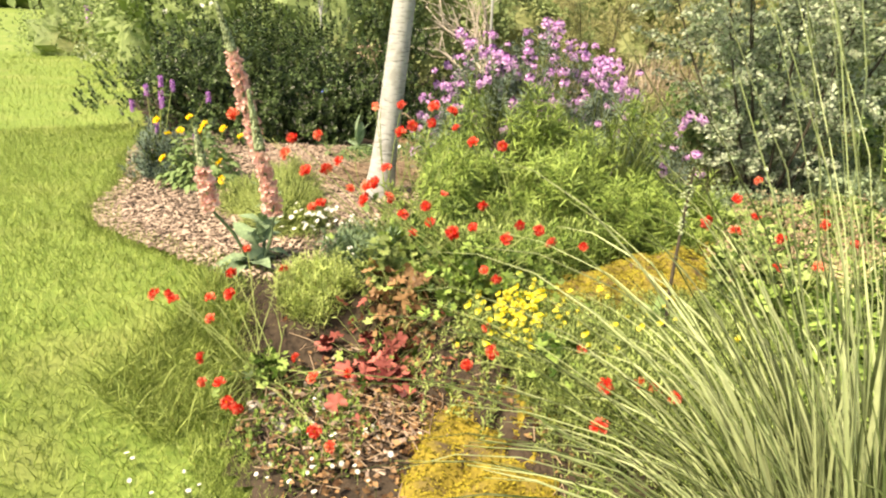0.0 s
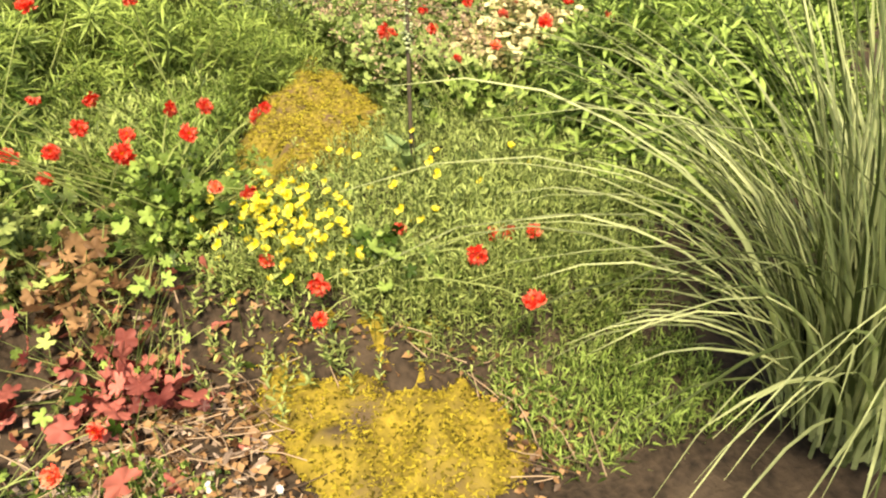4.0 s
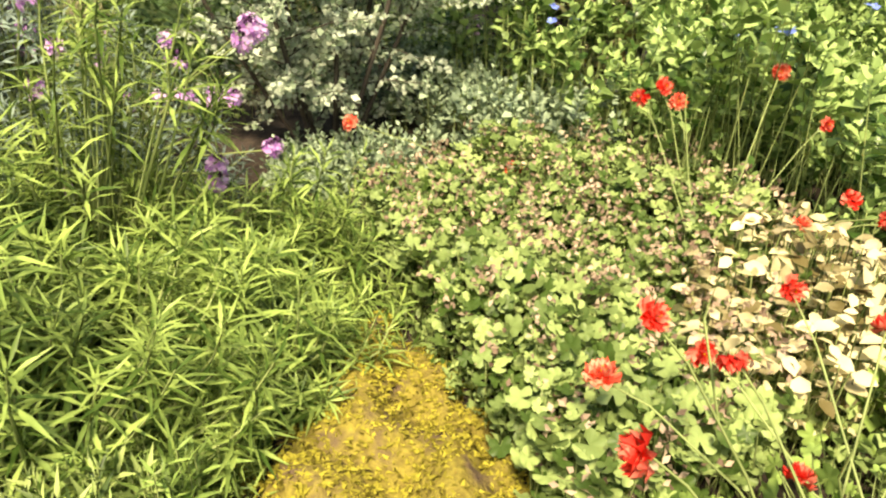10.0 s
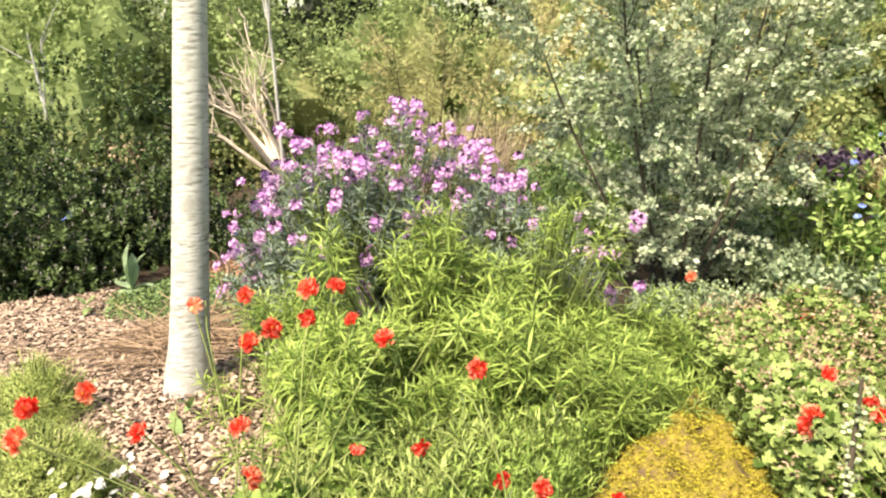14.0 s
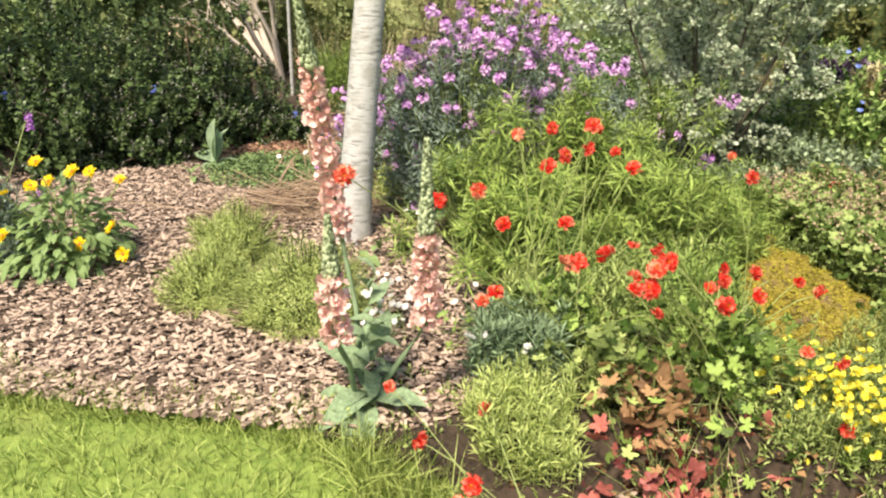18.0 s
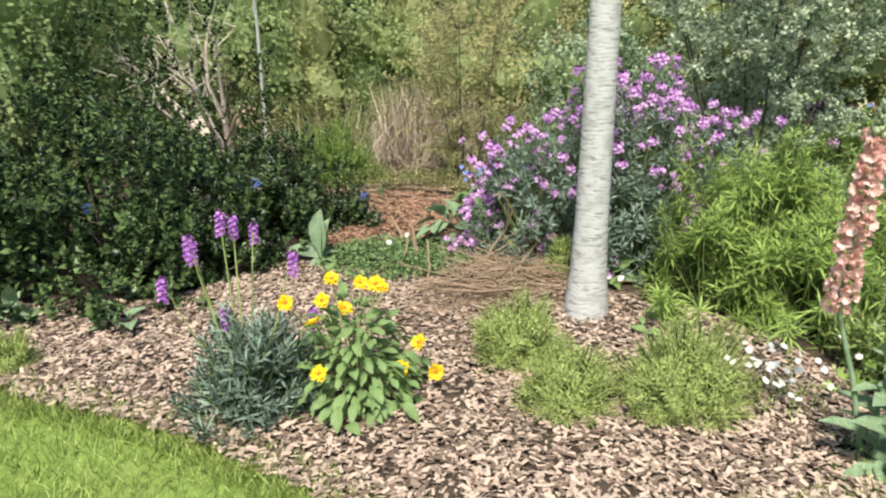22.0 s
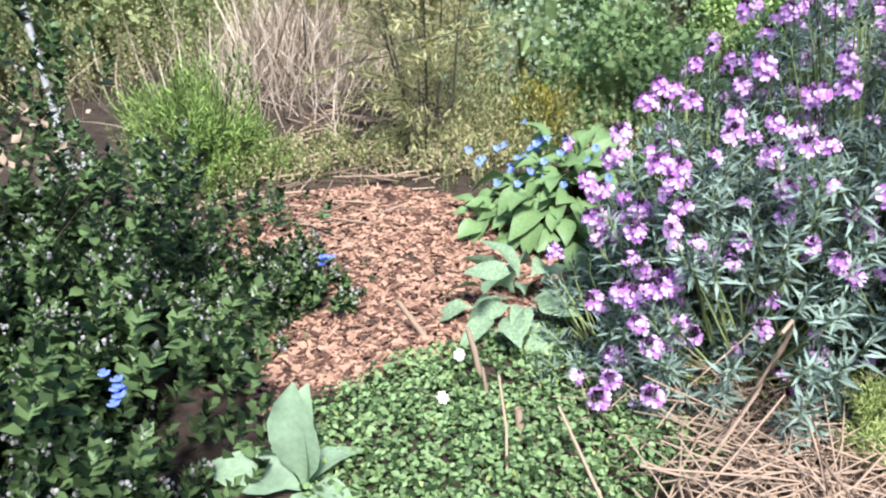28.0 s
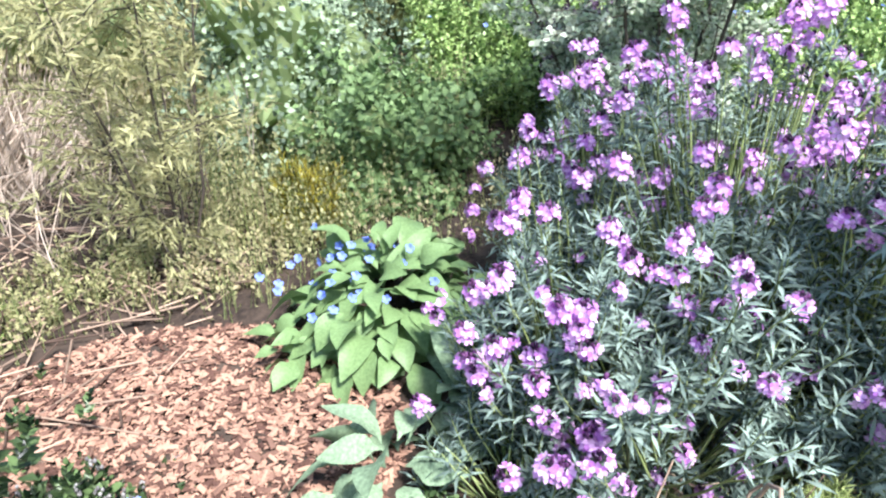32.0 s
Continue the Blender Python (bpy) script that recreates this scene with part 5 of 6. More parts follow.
lobed_clump("red_leaved_heuchera", (0.0, 2.42), 0.28, 120, 0.13, 0.075, "redleaf", "maroon and rust-coloured lobed leaves low on the soil", loose=0.6)
lobed_clump("rust_leaved_heuchera", (0.02, 2.62), 0.22, 110, 0.16, 0.065, "rust", "rust-tinged lobed leaves above bare soil", loose=0.7)
lobed_clump("lime_lobed_plant", (-0.06, 2.76), 0.2, 130, 0.2, 0.05, "fresh", "yellow-green lobed leaves in the bed", loose=0.7)

# ---- mulleins ----
BLOOM = [mesh_of("bloom", join_geo([rosette(petal(0.5, 0.12, 0.2, 0.08), 5, r, 0, e, 0, 0, 0.2)]), ["salmon"]) for r, e in ((0.017, 0.15), (0.016, 0.5), (0.013, 0.9))]


def big_leaf(mat, k, w=0.25, curl=0.45, wide=0.5, wave=0.22):
    return mesh_of("leaf", soft_leaf(w * (1 + 0.12 * math.sin(k * 2.3)), 6, curl + 0.2 * math.sin(k * 1.7), wave, k, wide), [mat])


FUZZY = [big_leaf("fuzzy", k, 0.23) for k in range(6)]
GREENLEAF = [big_leaf("broad", k, 0.24) for k in range(6)]


def leaf_pose(o, x, n, s, w=1.0):
    x = Vector(x).normalized()
    y = Vector(n).cross(x).normalized()
    z = x.cross(y)
    return Matrix(((x[0] * s, y[0] * s * w, z[0] * s, o[0]), (x[1] * s, y[1] * s * w, z[1] * s, o[1]), (x[2] * s, y[2] * s * w, z[2] * s, o[2]), (0, 0, 0, 1)))


def whorl(ob, c, n, length, meshes, up0=0.25, up1=1.2, w=1.0, z=0.02, name="leaf", top=0.0):
    """Large leaves, each a part, in a loose rosette; top lets them climb a stem."""
    for i in range(n):
        a = i * 2.4 + rng.uniform(-0.6, 0.6)
        e = up0 + (up1 - up0) * i / max(1, n - 1) + rng.uniform(-0.3, 0.3)
        x = (math.cos(a) * math.cos(e), math.sin(a) * math.cos(e), math.sin(e))
        s = length * rng.uniform(0.55, 1.15) * (1 - 0.3 * i / n)
        o = (c[0] + rng.normal(0, 0.018), c[1] + rng.normal(0, 0.018), z + top * i / n)
        piece(name, meshes[rng.integers(len(meshes))], ob, leaf_pose(o, x, (-math.cos(a) * 0.3 + rng.normal(0, 0.35), -math.sin(a) * 0.3 + rng.normal(0, 0.35), 1), s, w * rng.uniform(0.8, 1.15)))


def leaf_mound(ob, c, r, h, n, length, meshes, w=1.0, name="leaf"):
    """A rounded mound of overlapping leaves that point outwards and droop at the rim."""
    for i in range(n):
        a = i * 2.4 + rng.uniform(-0.4, 0.4)
        q = math.sqrt((i + 0.5) / n)
        e = 1.1 * (1 - q) - 0.15 + rng.normal(0, 0.25)
        k = rng.uniform(0.55, 1.0)
        o = (c[0] + r * q * k * math.cos(a), c[1] + r * q * k * math.sin(a), max(0.02, h * k * (1 - 0.8 * q * q)))
        x = (math.cos(a) * math.cos(e), math.sin(a) * math.cos(e), math.sin(e))
        piece(name, meshes[rng.integers(len(meshes))], ob, leaf_pose(o, x, (math.cos(a) * 0.3 + rng.normal(0, 0.35), math.sin(a) * 0.3 + rng.normal(0, 0.35), 1), length * rng.uniform(0.6, 1.15), w))


def mullein_spike(ob, root, foot, head, tip, n):
    p = np.array([root, np.array(root) * 0.5 + np.array(foot) * 0.5 + [0.01, 0, 0.02], foot, head, tip])
    part("stalk", tubes(p[None], [[0.009, 0.008, 0.007, 0.006, 0.003]], 8), "fuzzy", ob)
    f, hd = np.array(foot), np.array(head)
    ax = unit(hd - f)
    s1 = unit(np.cross(ax, [0, 1, 0.1]))
    s2 = np.cross(ax, s1)
    for i in range(n):
        q = (i + rng.uniform(0, 1)) / n
        a = i * 2.4
        o = f + (hd - f) * q
        r = 0.033 * (1 - 0.35 * q) * rng.uniform(0.3, 1.2)
        d = unit(math.cos(a) * s1 + math.sin(a) * s2 + rng.normal(0, 0.25) * ax)
        piece("bloom", BLOOM[rng.integers(3)], ob, frame_of(o + d * r, unit(d + rng.normal(0, 0.4, 3)), rng.uniform(0, 6), rng.uniform(0.9, 1.5)))
    m = 420
    q = rng.uniform(0, 1, m)
    a = rng.uniform(0, 6.3, m)
    o = hd + (np.array(tip) - hd) * q[:, None]
    d = np.cos(a)[:, None] * s1 + np.sin(a)[:, None] * s2
    part("bud_tip", scatter(ball(1, n=5, rows=3, squash=1.3), o + d * (0.017 * (1 - q * 0.75))[:, None], d, np.tile(ax, (m, 1)), 0.008 * (1.1 - q * 0.5)), "budgreen", ob)


mul = thing("pink_mullein", (-0.72, 3.02, 0), "salmon-pink mullein with grey-green felted leaves and tall spikes", "flowering plant")
whorl(mul, (-0.74, 2.98), 14, 0.25, FUZZY, 0.1, 0.8, 1.15)
whorl(mul, (-0.72, 3.02), 14, 0.17, FUZZY, 0.6, 1.25, 1.05, 0.06, top=0.16)
whorl(mul, (-0.7, 3.05), 10, 0.1, FUZZY, 0.8, 1.35, 0.9, 0.2, top=0.2)
mullein_spike(mul, (-0.72, 3.06, 0.02), (-0.75, 3.18, 0.47), (-0.84, 3.12, 0.98), (-0.88, 3.08, 1.18), 210)
mullein_spike(mul, (-0.7, 3.0, 0.02), (-0.59, 2.88, 0.3), (-0.62, 2.82, 0.6), (-0.64, 2.78, 0.85), 130)
mullein_spike(mul, (-0.76, 3.0, 0.02), (-0.86, 2.83, 0.33), (-0.87, 2.81, 0.52), (-0.88, 2.79, 0.68), 80)

# ---- calendula and small wallflower ----
small, tips, up = shoot_bush("small_wallflower", (-1.95, 4.5, 0.04), (0.23, 0.2, 0.32), 230, LANCE, 0.06, "greyleaf",
                             "compact blue-grey wallflower with tall violet flower spikes", "flowering plant", per=16, length=0.1)
WF = np.array([(-1.96, 4.6, 0.66), (-1.9, 4.64, 0.63), (-2.07, 4.6, 0.6), (-2.17, 4.58, 0.49), (-1.74, 4.83, 0.54), (-1.84, 4.36, 0.56), (-1.99, 4.55, 0.36), (-1.7, 4.5, 0.3), (-2.02, 4.7, 0.55)])
for k, q in enumerate(WF):
    b = np.array([-1.97, 4.47, 0.1])
    part("flower_stem", tubes(np.array([[b, b * 0.4 + q * 0.6 + [0, 0, -0.04], q + [0, 0, 0.02]]]), [[0.003, 0.003, 0.002]], 5), "stemgreen", small)
    piece("flower_spike", WALLHEAD[3], small, frame_of(q - np.array([0, 0, 0.05]), (0.02, -0.05, 1), k, 0.72))

cal = thing("pot_marigold", (-1.6, 4.38, 0), "bushy pot marigold with bright yellow flowers", "flowering plant")
for k, q in enumerate([(-1.88, 4.35, 0.43), (-1.7, 4.3, 0.38), (-1.8, 4.32, 0.35), (-1.82, 4.27, 0.2), (-1.39, 4.52, 0.32), (-1.55, 4.33, 0.42), (-1.68, 4.4, 0.45), (-1.4, 4.2, 0.1), (-1.43, 4.25, 0.2), (-1.55, 4.2, 0.16), (-1.66, 4.5, 0.34), (-1.5, 4.5, 0.37)]):
    u = unit(np.array([-0.35, -0.5, 0.8]) + rng.normal(0, 0.3, 3))
    f = piece("flower", CALENDULA[0], cal, frame_of(q, u, 0, rng.uniform(0.85, 1.1)))
    e = new("flower_eye", CAL_EYE)
    e.parent = f
    b = np.array([-1.6, 4.4, 0.02])
    part("flower_stem", tubes(np.array([[b, b * 0.5 + np.array(q) * 0.5 + [0, 0, 0.02], np.array(q) - u * 0.004]]), [[0.004, 0.0035, 0.0025]], 5), "stemgreen", cal)
CALLEAF = [big_leaf("broad", k, 0.21, 0.4, 0.62, 0.2) for k in range(4)]
leaf_mound(cal, (-1.62, 4.38), 0.25, 0.36, 360, 0.08, CALLEAF)
leaf_mound(cal, (-1.6, 4.4), 0.22, 0.2, 110, 0.066, CALLEAF)
leaf_mound(cal, (-1.72, 4.3), 0.15, 0.12, 34, 0.085, CALLEAF)
leaf_mound(cal, (-1.55, 4.28), 0.12, 0.12, 24, 0.075, CALLEAF)

# ---- feathery tufts on the mulch ----
for c, r in (((-0.96, 4.22), (0.2, 0.19, 0.24)), ((-1.1, 3.85), (0.2, 0.17, 0.2)), ((-0.8, 3.6), (0.26, 0.22, 0.26)), ((-2.5, 5.38), (0.12, 0.11, 0.15)), ((-0.12, 4.72), (0.09, 0.09, 0.22))):
    ob, tp, up = shoot_bush("feathery_tuft", (c[0], c[1], 0.03), r, int(16000 * r[0] * r[2] * 0.6), flat_leaf(0.05, 0.2, 0.2), 0.03, "feather", "soft tuft of feathery light green seedling foliage on mulch", "plant", per=18, length=0.06, open_angle=1.5, lean=0.15, rough=0.12)
    tagged(ob, group="feathery tufts")

# ---- broad-leaved plants ----
def broad_plant(c, n, length, label, meshes=GREENLEAF, up0=0.3, up1=1.35, w=1.0, name="broad_leaved_plant"):
    ob = thing(name, (c[0], c[1], 0), label, "plant")
    if up0 < 0.3:
        leaf_mound(ob, c, length * 0.75, length * 0.8, n * 2, length * 0.85, meshes, w)
    else:
        whorl(ob, c, n, length, meshes, up0, up1, w, top=0.06)
    return ob


UPRIGHT = [big_leaf("glaucous", k, 0.21, -0.1, 0.5, 0.03) for k in range(3)] + [big_leaf("glaucous", k, 0.26, 0.5, 0.45, 0.05) for k in range(3)]
young = thing("broad_leaved_plant", (-0.89, 5.8, 0), "young plant with smooth upright pale green leaves", "plant")
for k, (x, y, z, length, nx, ny) in enumerate(((0.18, -0.05, 1.0, 0.29, -1.0, -0.4), (0.3, 0.15, 1.0, 0.25, -1, -0.2), (-0.05, 0.1, 1.0, 0.23, 0.6, -1), (-0.45, 0.85, 0.75, 0.23, -0.2, -0.6), (0.5, -0.1, 0.5, 0.15, 0, 0.2),
                                               (0.1, -0.7, 0.35, 0.14, 0, 0.2), (0.75, 0.3, 0.35, 0.15, 0, 0), (-0.6, -0.4, 0.4, 0.12, 0, 0))):
    piece("leaf", UPRIGHT[k % 3 + (3 if k > 2 else 0)], young, leaf_pose((-0.89 + 0.01 * x, 5.8 + 0.01 * y, 0.02), (x, y, z), (nx, ny, 0.3 if k < 3 else 1.0), length, 1.0))
broad_plant((0.02, 5.7), 16, 0.23, "broad soft grey-green leaves beside a broken stake", FUZZY, 0.2, 1.35, 1.1)
broad_plant((0.34, 5.56), 12, 0.24, "broad soft grey-green leaves under the wallflower", FUZZY, 0.5, 1.3, 1.1)
broad_plant((-2.1, 5.48), 9, 0.18, "rosette of felted pale leaves at the bush foot", FUZZY)
broad_plant((-2.4, 5.9), 9, 0.2, "rosette of felted pale leaves at the bush foot", FUZZY)
broad_plant((-0.05, 4.49), 8, 0.2, "broad fresh green leaves beside the tree trunk", GREENLEAF, 0.5, 1.3)
broad_plant((-1.05, 5.45), 6, 0.12, "small broad-leaved seedling on mulch")
broad_plant((-0.4, 4.0), 6, 0.1, "small green seedling beside the tree trunk")
for x, y in ((-0.34, 5.72), (-0.52, 5.66), (-0.05, 4.4), (-0.1, 4.44)):
    wf = thing("white_blossom", (x, y, 0), "single white star-shaped blossom low among weeds", "flower", "white blossoms")
    piece("flower", DAISY, wf, frame_of((x, y, 0.09), flower_up((-0.4, -0.3, 1), 0.5), 0, 1.3))
    part("stem", tubes(np.array([[(x, y, 0), (x, y, 0.09)]]), 0.002, 4), "stemgreen", wf)
bru = thing("brunnera", (0.78, 5.8, 0), "bushy green-leaved plant with small blue flowers", "flowering plant")
FORGET = [big_leaf("forgetleaf", k, 0.31, 0.4, 0.42, 0.15) for k in range(6)]
leaf_mound(bru, (0.74, 5.86), 0.36, 0.36, 200, 0.15, FORGET, 1.0)
leaf_mound(bru, (0.55, 6.08), 0.2, 0.16, 40, 0.11, FORGET, 1.0)
for k in range(34):
    q = np.array([0.66, 5.94, 0.31]) + rng.normal(0, 1, 3) * [0.14, 0.13, 0.05]
    piece("blue_flower", BLUEF, bru, frame_of(q, flower_up((-0.6, -0.2, 0.8), 0.4), 0, 1.1))
for q in ((-0.3, 6.22, 0.24), (-1.2, 5.9, 0.5), (-2.0, 6.0, 0.45)):
    for k in range(7):
        solo("blue_blossom", (lambda g: (g[0] + np.array(q) + rng.normal(0, 0.014, 3), *g[1:]))(rosette(petal(0.45, 0, 0.1), 5, 0.014, 0, 0.4)), "blue", "small blue blossom on the evergreen bush", "flower")

herb_mat([(-0.95, 5.35), (-0.3, 5.05), (-0.02, 5.55), (-0.25, 5.85), (-0.7, 5.95), (-1.0, 5.65)], 170, 0.07, "scattered light green weeds among the clover", "fresh", OVAL, 0.026, 8, "weeds")

# ---- sticks and straw ----
def stick(name, pts, r, label, mat="straw"):
    p = np.array(pts, float)
    return solo(name, tubes(p[None], np.linspace(r, r * 0.8, len(p))[None], 7), mat, label, "stick", group=name.replace("_", " ") + "s")


stick("broken_stake", [(-0.31, 5.67, 0), (-0.325, 5.68, 0.11), (-0.33, 5.7, 0.18)], 0.009, "short pale broken stake standing in the ground")
stick("broken_stake", [(-0.36, 5.62, 0), (-0.37, 5.63, 0.1)], 0.006, "thin pale broken stake standing in the ground")
stick("broken_stake", [(-0.22, 5.91, 0), (-0.245, 5.95, 0.08), (-0.27, 5.98, 0.15)], 0.01, "short pale broken stake leaning in wood chips")
stick("curved_stem", [(-0.44, 5.06, 0.02), (-0.38, 5.02, 0.1), (-0.31, 4.97, 0.24), (-0.28, 4.94, 0.35), (-0.31, 4.93, 0.43), (-0.36, 4.93, 0.47), (-0.4, 4.94, 0.46)], 0.005, "curved pale dry stem above the straw pile")
stick("curved_stem", [(-0.4, 5.08, 0.02), (-0.33, 5.02, 0.12), (-0.28, 4.97, 0.25), (-0.26, 4.94, 0.36), (-0.28, 4.93, 0.4)], 0.004, "curved pale dry stem above the straw pile")
stick("broken_stake", [(-0.47, 5.46, 0), (-0.47, 5.47, 0.1)], 0.012, "short weathered stake end standing in clover")
stick("fallen_twig", [(-0.62, 5.42, 0.03), (-0.55, 5.46, 0.1), (-0.48, 5.52, 0.19)], 0.004, "thin pale dry stem on the ground")
stick("fallen_twig", [(-0.75, 5.05, 0.03), (-0.6, 5.2, 0.06), (-0.48, 5.36, 0.16)], 0.005, "thin pale dry stem on the ground")
straw = thing("straw_pile", (-0.4, 4.9, 0), "loose pile of dry brown cut stems", "dry stems")
n = 680
a = np.where(rng.random(n) < 0.3, rng.normal(-0.45, 0.6, n), rng.uniform(0, 6.3, n))
L = 0.07 + 0.32 * rng.uniform(0, 1, n) ** 2
c = np.c_[rng.normal(0, 1, (n, 2)) * [0.32, 0.18] + [-0.34, 4.83], np.zeros(n)]
c[:, 2] = 0.03 + 0.08 * np.exp(-(((c[:, 0] + 0.4) / 0.32) ** 2 + ((c[:, 1] - 4.88) / 0.25) ** 2)) * rng.uniform(0.1, 1.15, n)
d = np.stack([np.cos(a), np.sin(a), rng.normal(0, 0.26, n)], -1) * L[:, None]
side = np.stack([-np.sin(a), np.cos(a), 0 * a], -1) * (L * rng.normal(0, 0.12, n))[:, None]
sp = np.stack([c - d, c - d * 0.3 + side + [0, 0, 0.01], c + d * 0.35 + side + [0, 0, 0.012], c + d], 1)
sp[..., 2] = np.clip(sp[..., 2], 0.03, 0.26)
top = np.argsort(-sp[:, 1, 2])
for q in sp[top[:170]]:
    w = rng.uniform(0.0012, 0.0034)
    part("straw_stem", tubes(q[None], [[w, w, w * 0.9, w * 0.5]], 5), "straw", straw)
part("stem_litter", tubes(sp[top[170:]], rng.uniform(0.0008, 0.0022, (n - 170, 1)), 4), "straw", straw, kind="stuff")

# ---- young stalk with leaves ----
st = thing("seed_stalk", (1.03, 2.48, 0), "upright grey felted seed stalk with green base leaves", "plant")
part("stalk", tubes(np.array([[(1.04, 2.45, 0), (1.035, 2.46, 0.25), (1.05, 2.475, 0.5), (1.065, 2.49, 0.7)]]), [[0.008, 0.007, 0.006, 0.004]], 7), "stemdark", st)
q = rng.uniform(0, 1, 60)
o = np.array([1.045, 2.47, 0.46]) + np.array([0.02, 0.02, 0.24]) * q[:, None]
part("seed_growth", scatter(ball(1, n=5, rows=3), o + rng.normal(0, 0.009, (60, 3)), np.tile([1.0, 0, 0], (60, 1)), np.tile([0, 0, 1.0], (60, 1)), np.full(60, 0.0065)), "budgreen", st, kind="stuff")
whorl(st, (1.03, 2.48), 8, 0.18, GREENLEAF, 0.95, 1.4, 0.55, top=0.1)

# ---- far planting ----
twig_shrub("willow_shrub", (1.12, 6.8), 5, 1.5, 0.7, 9000, NEEDLE, 0.05, (("scrub", 1.0),), "thin yellow-green shrub on a short trunk", "stemdark", r=0.008, low=0.08)
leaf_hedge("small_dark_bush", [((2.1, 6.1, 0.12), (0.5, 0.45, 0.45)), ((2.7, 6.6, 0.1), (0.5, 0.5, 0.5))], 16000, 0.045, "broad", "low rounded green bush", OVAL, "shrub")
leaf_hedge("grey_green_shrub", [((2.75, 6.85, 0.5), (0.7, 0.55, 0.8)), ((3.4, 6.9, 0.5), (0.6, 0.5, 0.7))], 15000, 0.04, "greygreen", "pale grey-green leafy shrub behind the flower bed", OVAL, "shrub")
shoot_bush("golden_tuft", (1.6, 6.4, 0.0), (0.24, 0.2, 0.34), 220, NEEDLE, 0.06, "mosstuft", "small golden-yellow grass tuft", "plant")
shoot_bush("heather_bush", (0.4, 7.62, 0.0), (0.42, 0.36, 0.6), 620, NEEDLE, 0.045, "mid", "soft upright light green heath bush", "shrub", per=20, length=0.16)

shoot_bush("lance_leaved_plant", (2.2, 1.9, 0.0), (0.45, 0.4, 0.5), 260, LANCE_LONG, 0.088, "mid", "lush plant with long pointed green leaves", "plant", per=20, length=0.12, open_angle=1.4)
herb_mat([(1.3, 1.5), (2.4, 1.3), (2.6, 1.7), (1.4, 1.8)], 200, 0.12, "low green weeds on the soil beside the grass", "mid", LANCE_WIDE, 0.045, 10, "weeds")
herb_mat([(-0.3, 1.65), (0.0, 1.45), (0.3, 1.3), (0.2, 1.15), (-0.3, 1.3), (-0.5, 1.7)], 220, 0.05, "low weeds between the lawn and the mossy slab", "fresh", SMALL, 0.02, 10, "weeds")
herb_mat([(0.9, 6.4), (0.75, 6.9), (0.3, 7.3), (-0.1, 7.2), (0.5, 7.7), (1.6, 7.2), (1.7, 6.2)], 420, 0.14, "sparse weeds on bare ground", "scrub", SMALL, 0.03, 10, "weeds")
litter = thing("fallen_stems", (0.9, 7.1, 0), "scattered dry stems on bare ground", "dry stems", kind="stuff")
n = 240
a = rng.uniform(0, 6.3, n)
c = np.c_[rng.uniform(0.0, 1.8, n), rng.uniform(6.5, 7.8, n), rng.uniform(0.03, 0.08, n)]
d = np.stack([np.cos(a), np.sin(a), rng.normal(0, 0.1, n)], -1) * rng.uniform(0.05, 0.25, (n, 1))
part("stem_growth", tubes(np.stack([c - d, c + d], 1), 0.004, 4), "straw", litter, kind="stuff")

herb_mat([(0.3, 2.75), (0.5, 2.72), (0.68, 3.0), (0.9, 3.28), (1.2, 3.55), (0.9, 3.5), (0.5, 3.3), (0.25, 3.0)], 420, 0.2, "green undergrowth along the mossy slab", "mid", LANCE, 0.05, 14, "undergrowth")
lobed_clump("lobed_weed", (0.55, 2.78), 0.14, 90, 0.13, 0.04, "mid", "small lobed leaves beside the mossy slab")

# ---- litter and stones on the open soil ----
LITTER = [(-0.45, 2.0), (-0.2, 1.7), (0.2, 1.5), (0.75, 1.45), (0.8, 1.75), (0.55, 2.0), (0.3, 2.35), (0.1, 2.62), (-0.3, 2.55), (-0.42, 2.3)]
lit = thing("leaf_litter", (0.1, 1.8, 0), "dry brown leaves and broken stems on dark soil", "litter", kind="stuff")
p = in_poly(1500, LITTER)
p[inside(p[:, 0], p[:, 1], FRONT_MOSS)] += [-0.35, 0.35]
o = np.c_[p, gz(p[:, 0], p[:, 1]) + rng.uniform(0.03, 0.06, 1500)]
part("leaf_scatter", scatter(OVAL, o, rng.normal(size=(1500, 3)) * [1, 1, 0.3], rng.normal(0, 0.5, (1500, 3)) + [0, 0, 1], rng.uniform(0.012, 0.035, 1500)), "rust", lit, kind="stuff")
p = in_poly(260, LITTER)
p[inside(p[:, 0], p[:, 1], FRONT_MOSS)] += [-0.3, 0.3]
a = rng.uniform(0, 6.3, 260)
d = np.stack([np.cos(a), np.sin(a), rng.normal(0, 0.15, 260)], -1) * rng.uniform(0.02, 0.09, (260, 1))
o = np.c_[p, gz(p[:, 0], p[:, 1]) + 0.055]
part("stem_scatter", tubes(np.stack([o - d, o + rng.normal(0, 0.006, (260, 3)), o + d], 1), 0.0018, 4), "straw", lit, kind="stuff")
for k in range(15):
    x, y = rng.normal(0, 1, 2) * [0.13, 0.1] + [-0.28, 2.12]
    g = ball(1, squash=0.55, n=9, rows=6)
    v = g[0] * (1 + bumps(g[0], 2.5, 0.35, k * 3.0))[:, None] * [1.0, rng.uniform(0.6, 0.9), 1.0]
    v = v @ np.array(Matrix.Rotation(rng.uniform(0, 6), 3, "Z")) * rng.uniform(0.012, 0.032)
    solo("small_stone", (v + [x, y, float(gz(x, y)) + 0.03], *g[1:]), "stone", "small pale rounded stone on the soil", "stone", group="small stones")

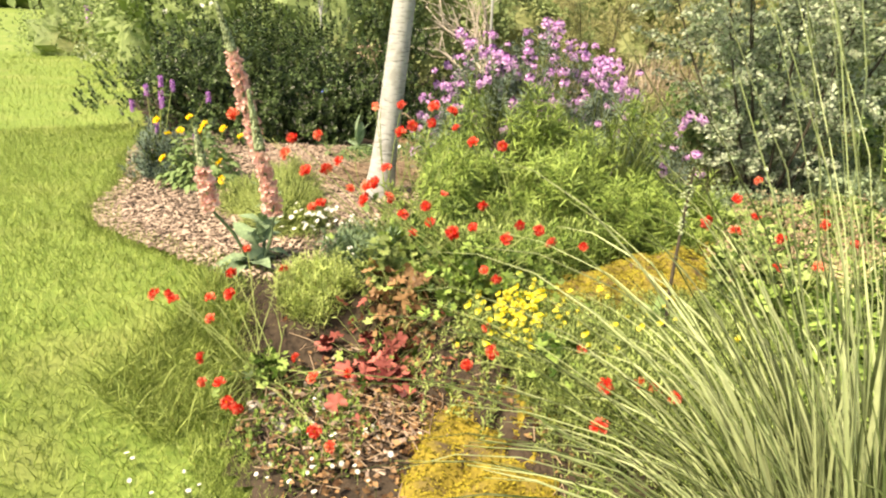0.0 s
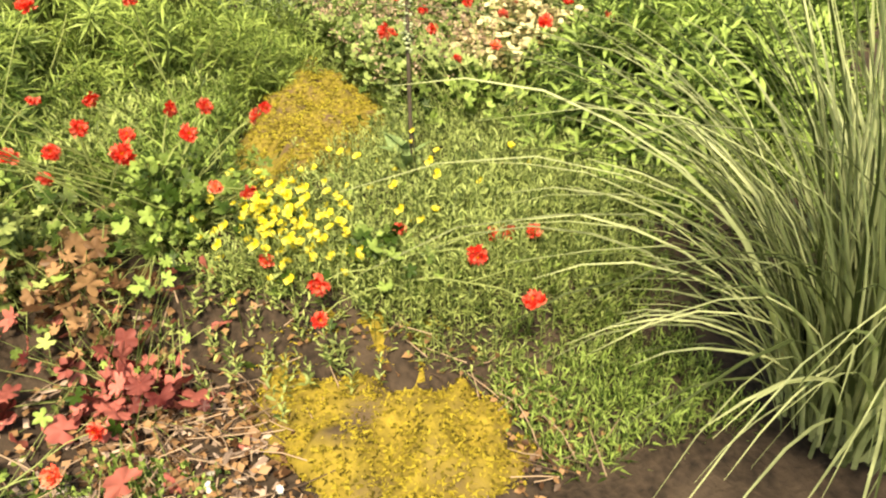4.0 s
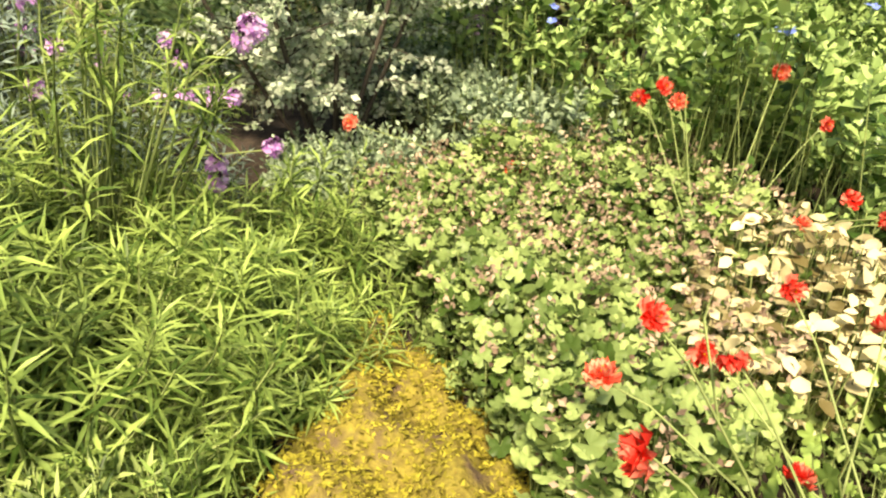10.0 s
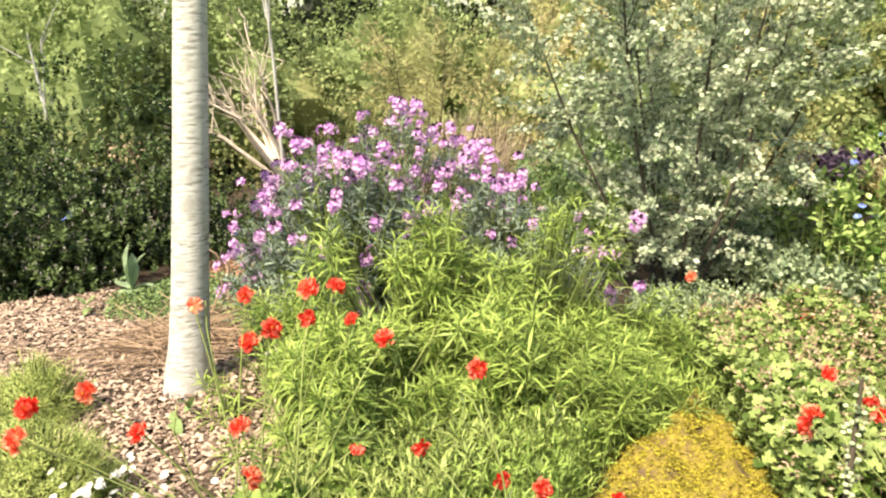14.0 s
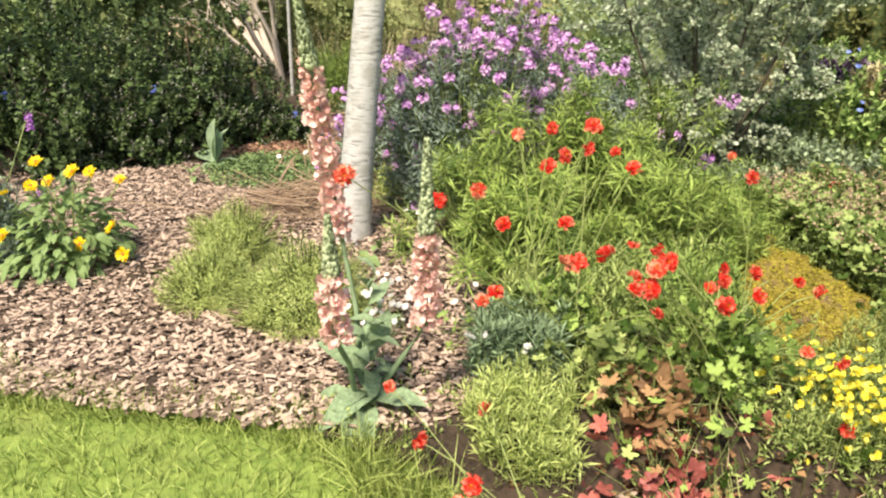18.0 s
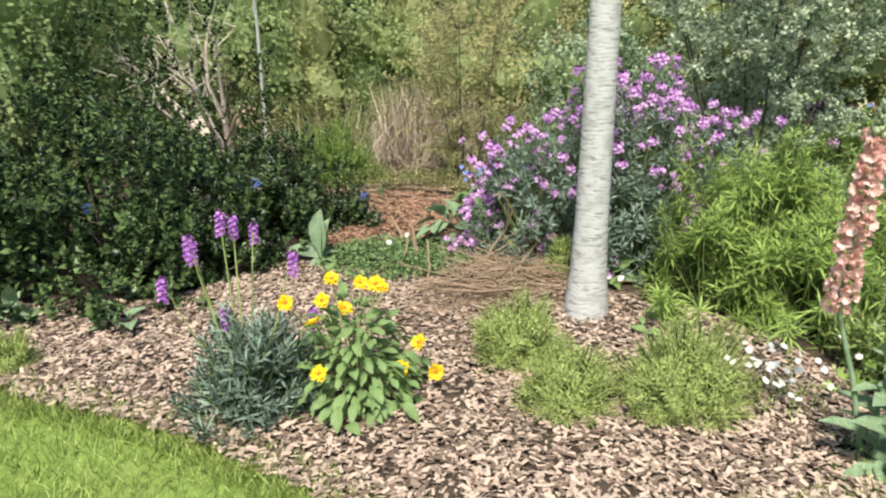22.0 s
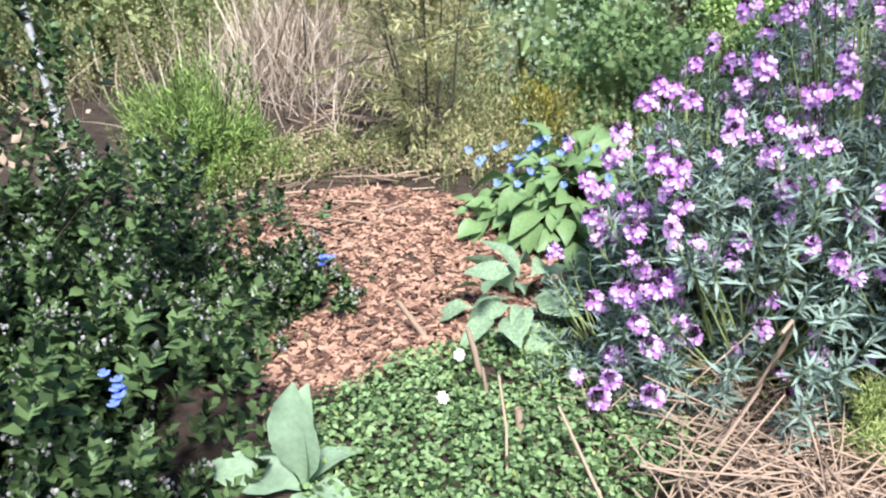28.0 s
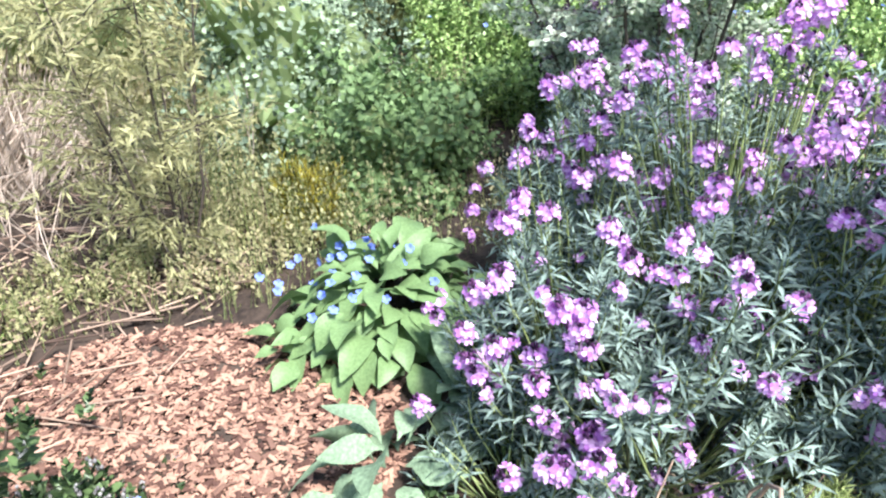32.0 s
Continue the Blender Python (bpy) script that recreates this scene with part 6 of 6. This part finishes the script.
herb_mat([(-0.5, 1.95), (-0.15, 1.7), (0.05, 2.0), (-0.05, 2.2), (-0.3, 2.35)], 260, 0.08, "low mixed weeds at the bed edge", "mid", SMALL, 0.026, 9, "weeds")
herb_mat([(0.6, 1.5), (1.1, 1.25), (1.3, 1.7), (0.85, 1.88), (0.66, 1.75)], 700, 0.08, "low weeds on soil beside the grass", "mid", LANCE, 0.042, 10, "weeds")

herb_mat([(0.38, 2.62), (0.52, 2.68), (0.7, 2.98), (1.05, 3.4), (1.48, 3.68), (1.62, 4.3), (1.4, 4.2), (1.2, 3.7), (0.85, 3.38), (0.5, 3.0)], 560, 0.14, "low green growth between bush and mossy slab", "lime", LANCE, 0.045, 12, "undergrowth")
herb_mat([(1.2, 2.72), (1.4, 2.9), (1.46, 3.15), (1.56, 3.5), (1.8, 4.3), (1.62, 4.3), (1.5, 3.6), (1.36, 3.0)], 260, 0.1, "low green growth between slab and geranium", "geran", SMALL, 0.03, 10, "undergrowth")
herb_mat([(0.5, 2.45), (0.62, 2.7), (0.8, 2.76), (1.2, 2.84), (1.3, 2.7), (0.95, 2.5)], 260, 0.1, "low herb leaves at the foot of the mossy slab", "fresh", LANCE, 0.034, 12, "undergrowth")
herb_mat([(-0.55, 2.62), (-0.95, 2.85), (-0.95, 3.1), (-0.6, 3.2), (-0.4, 2.95)], 130, 0.06, "low weeds round the mullein foot", "fresh", SMALL, 0.022, 9, "weeds")

herb_mat([(0.5, 2.05), (0.7, 1.78), (1.05, 1.58), (1.3, 1.72), (0.9, 2.05), (0.6, 2.2)], 640, 0.1, "fine light green herb foliage on soil", "fresh", LANCE, 0.036, 12, "low_herb_mat")
herb_mat([(0.8, 1.95), (1.3, 1.8), (2.0, 1.6), (1.75, 2.1), (1.2, 2.35), (0.8, 2.25)], 1500, 0.15, "fine green weeds under the arching grass", "fresh", LANCE, 0.042, 12, "weeds")

herb_mat([(1.55, 4.25), (1.95, 4.2), (2.25, 4.3), (2.1, 4.65), (1.75, 4.7)], 260, 0.16, "low silver-green growth at the shrub foot", "greygreen", OVAL, 0.035, 10, "silver_undergrowth")
herb_mat([(1.95, 2.3), (2.3, 2.45), (2.5, 2.9), (2.2, 3.0), (1.8, 2.8)], 240, 0.16, "leafy green growth beside the cream plant", "geran", OVAL, 0.04, 10, "undergrowth")

# ---- wood chips ----
def chip_shape(k):
    r = np.random.default_rng(k)
    w, h = r.uniform(0.25, 0.5), r.uniform(0.08, 0.16)
    v = [(-1, -w, 0), (1, -w, 0), (1, w, 0), (-1, w, 0), (-0.9, -w * 0.8, h), (0.95, -w * 0.7, h), (0.85, w * 0.8, h), (-0.95, w * 0.7, h)]
    v = np.array(v) * 0.5 + r.normal(0, 0.05, (8, 3)) * [1, 0.6, 0.3]
    return shape(v, [(4, 5, 6, 7), (0, 1, 5, 4), (1, 2, 6, 5), (2, 3, 7, 6), (3, 0, 4, 7)])


CHIPS = [chip_shape(k) for k in range(5)]


def chips(name, poly, n, size, mat, label, pieces=150):
    xs, ys = [p[0] for p in poly], [p[1] for p in poly]
    ob = thing(name, (sum(xs) / len(xs), sum(ys) / len(ys), 0), label, "mulch", kind="structure")
    p = in_poly(n, poly)
    o = np.c_[p, gz(p[:, 0], p[:, 1]) + 0.024 + rng.uniform(0, 0.02, n)]
    a = rng.uniform(0, 2 * np.pi, n)
    x = np.stack([np.cos(a), np.sin(a), rng.normal(0, 0.22, n)], -1)
    nz = rng.normal(0, 0.28, (n, 3)) * [1, 1, 0] + [0, 0, 1]
    s = size * rng.uniform(0.5, 1.5, n)
    geos = []
    for k in range(5):
        sel = np.arange(pieces, n)[np.arange(pieces, n) % 5 == k]
        geos.append(scatter(CHIPS[k], o[sel], x[sel], nz[sel], s[sel]))
    part("chip_layer", join_geo(geos), mat, ob, kind="stuff", smooth=False)
    meshes = [mesh_of("wood_chip", CHIPS[k], [mat], False) for k in range(5)]
    for i in range(pieces):
        piece("wood_chip", meshes[i % 5], ob, leaf_pose(o[i] + [0, 0, 0.008], x[i], nz[i], s[i] * 1.3))
    return ob


chips("bark_mulch", [(-1.08, 2.95), (-1.43, 3.15), (-1.74, 3.35), (-2.0, 3.73), (-2.07, 4.08), (-2.2, 4.48), (-2.5, 5.03), (-2.76, 5.68), (-2.5, 6.3), (-1.8, 5.7), (-1.0, 5.9), (-0.6, 5.2), (-0.2, 4.6), (0.0, 3.8), (-0.2, 3.2), (-0.35, 2.9), (-0.6, 2.78), (-0.85, 2.85)],
      33000, 0.024, "chip", "pale weathered bark chips covering the bed edge")
chips("wood_chip_path", [(-0.75, 6.1), (-0.2, 5.75), (0.25, 5.68), (0.62, 5.9), (0.7, 6.3), (0.62, 6.75), (0.35, 7.1), (-0.2, 7.0)], 12000, 0.027, "chip_new", "fresh orange-brown wood chips on a narrow path")
chips("bark_litter", [(-0.38, 2.2), (-0.12, 1.85), (0.12, 1.8), (0.2, 2.1), (0.24, 2.35), (0.1, 2.55), (-0.2, 2.5)], 350, 0.026, "chip", "scattered bark litter on dark soil", 60)
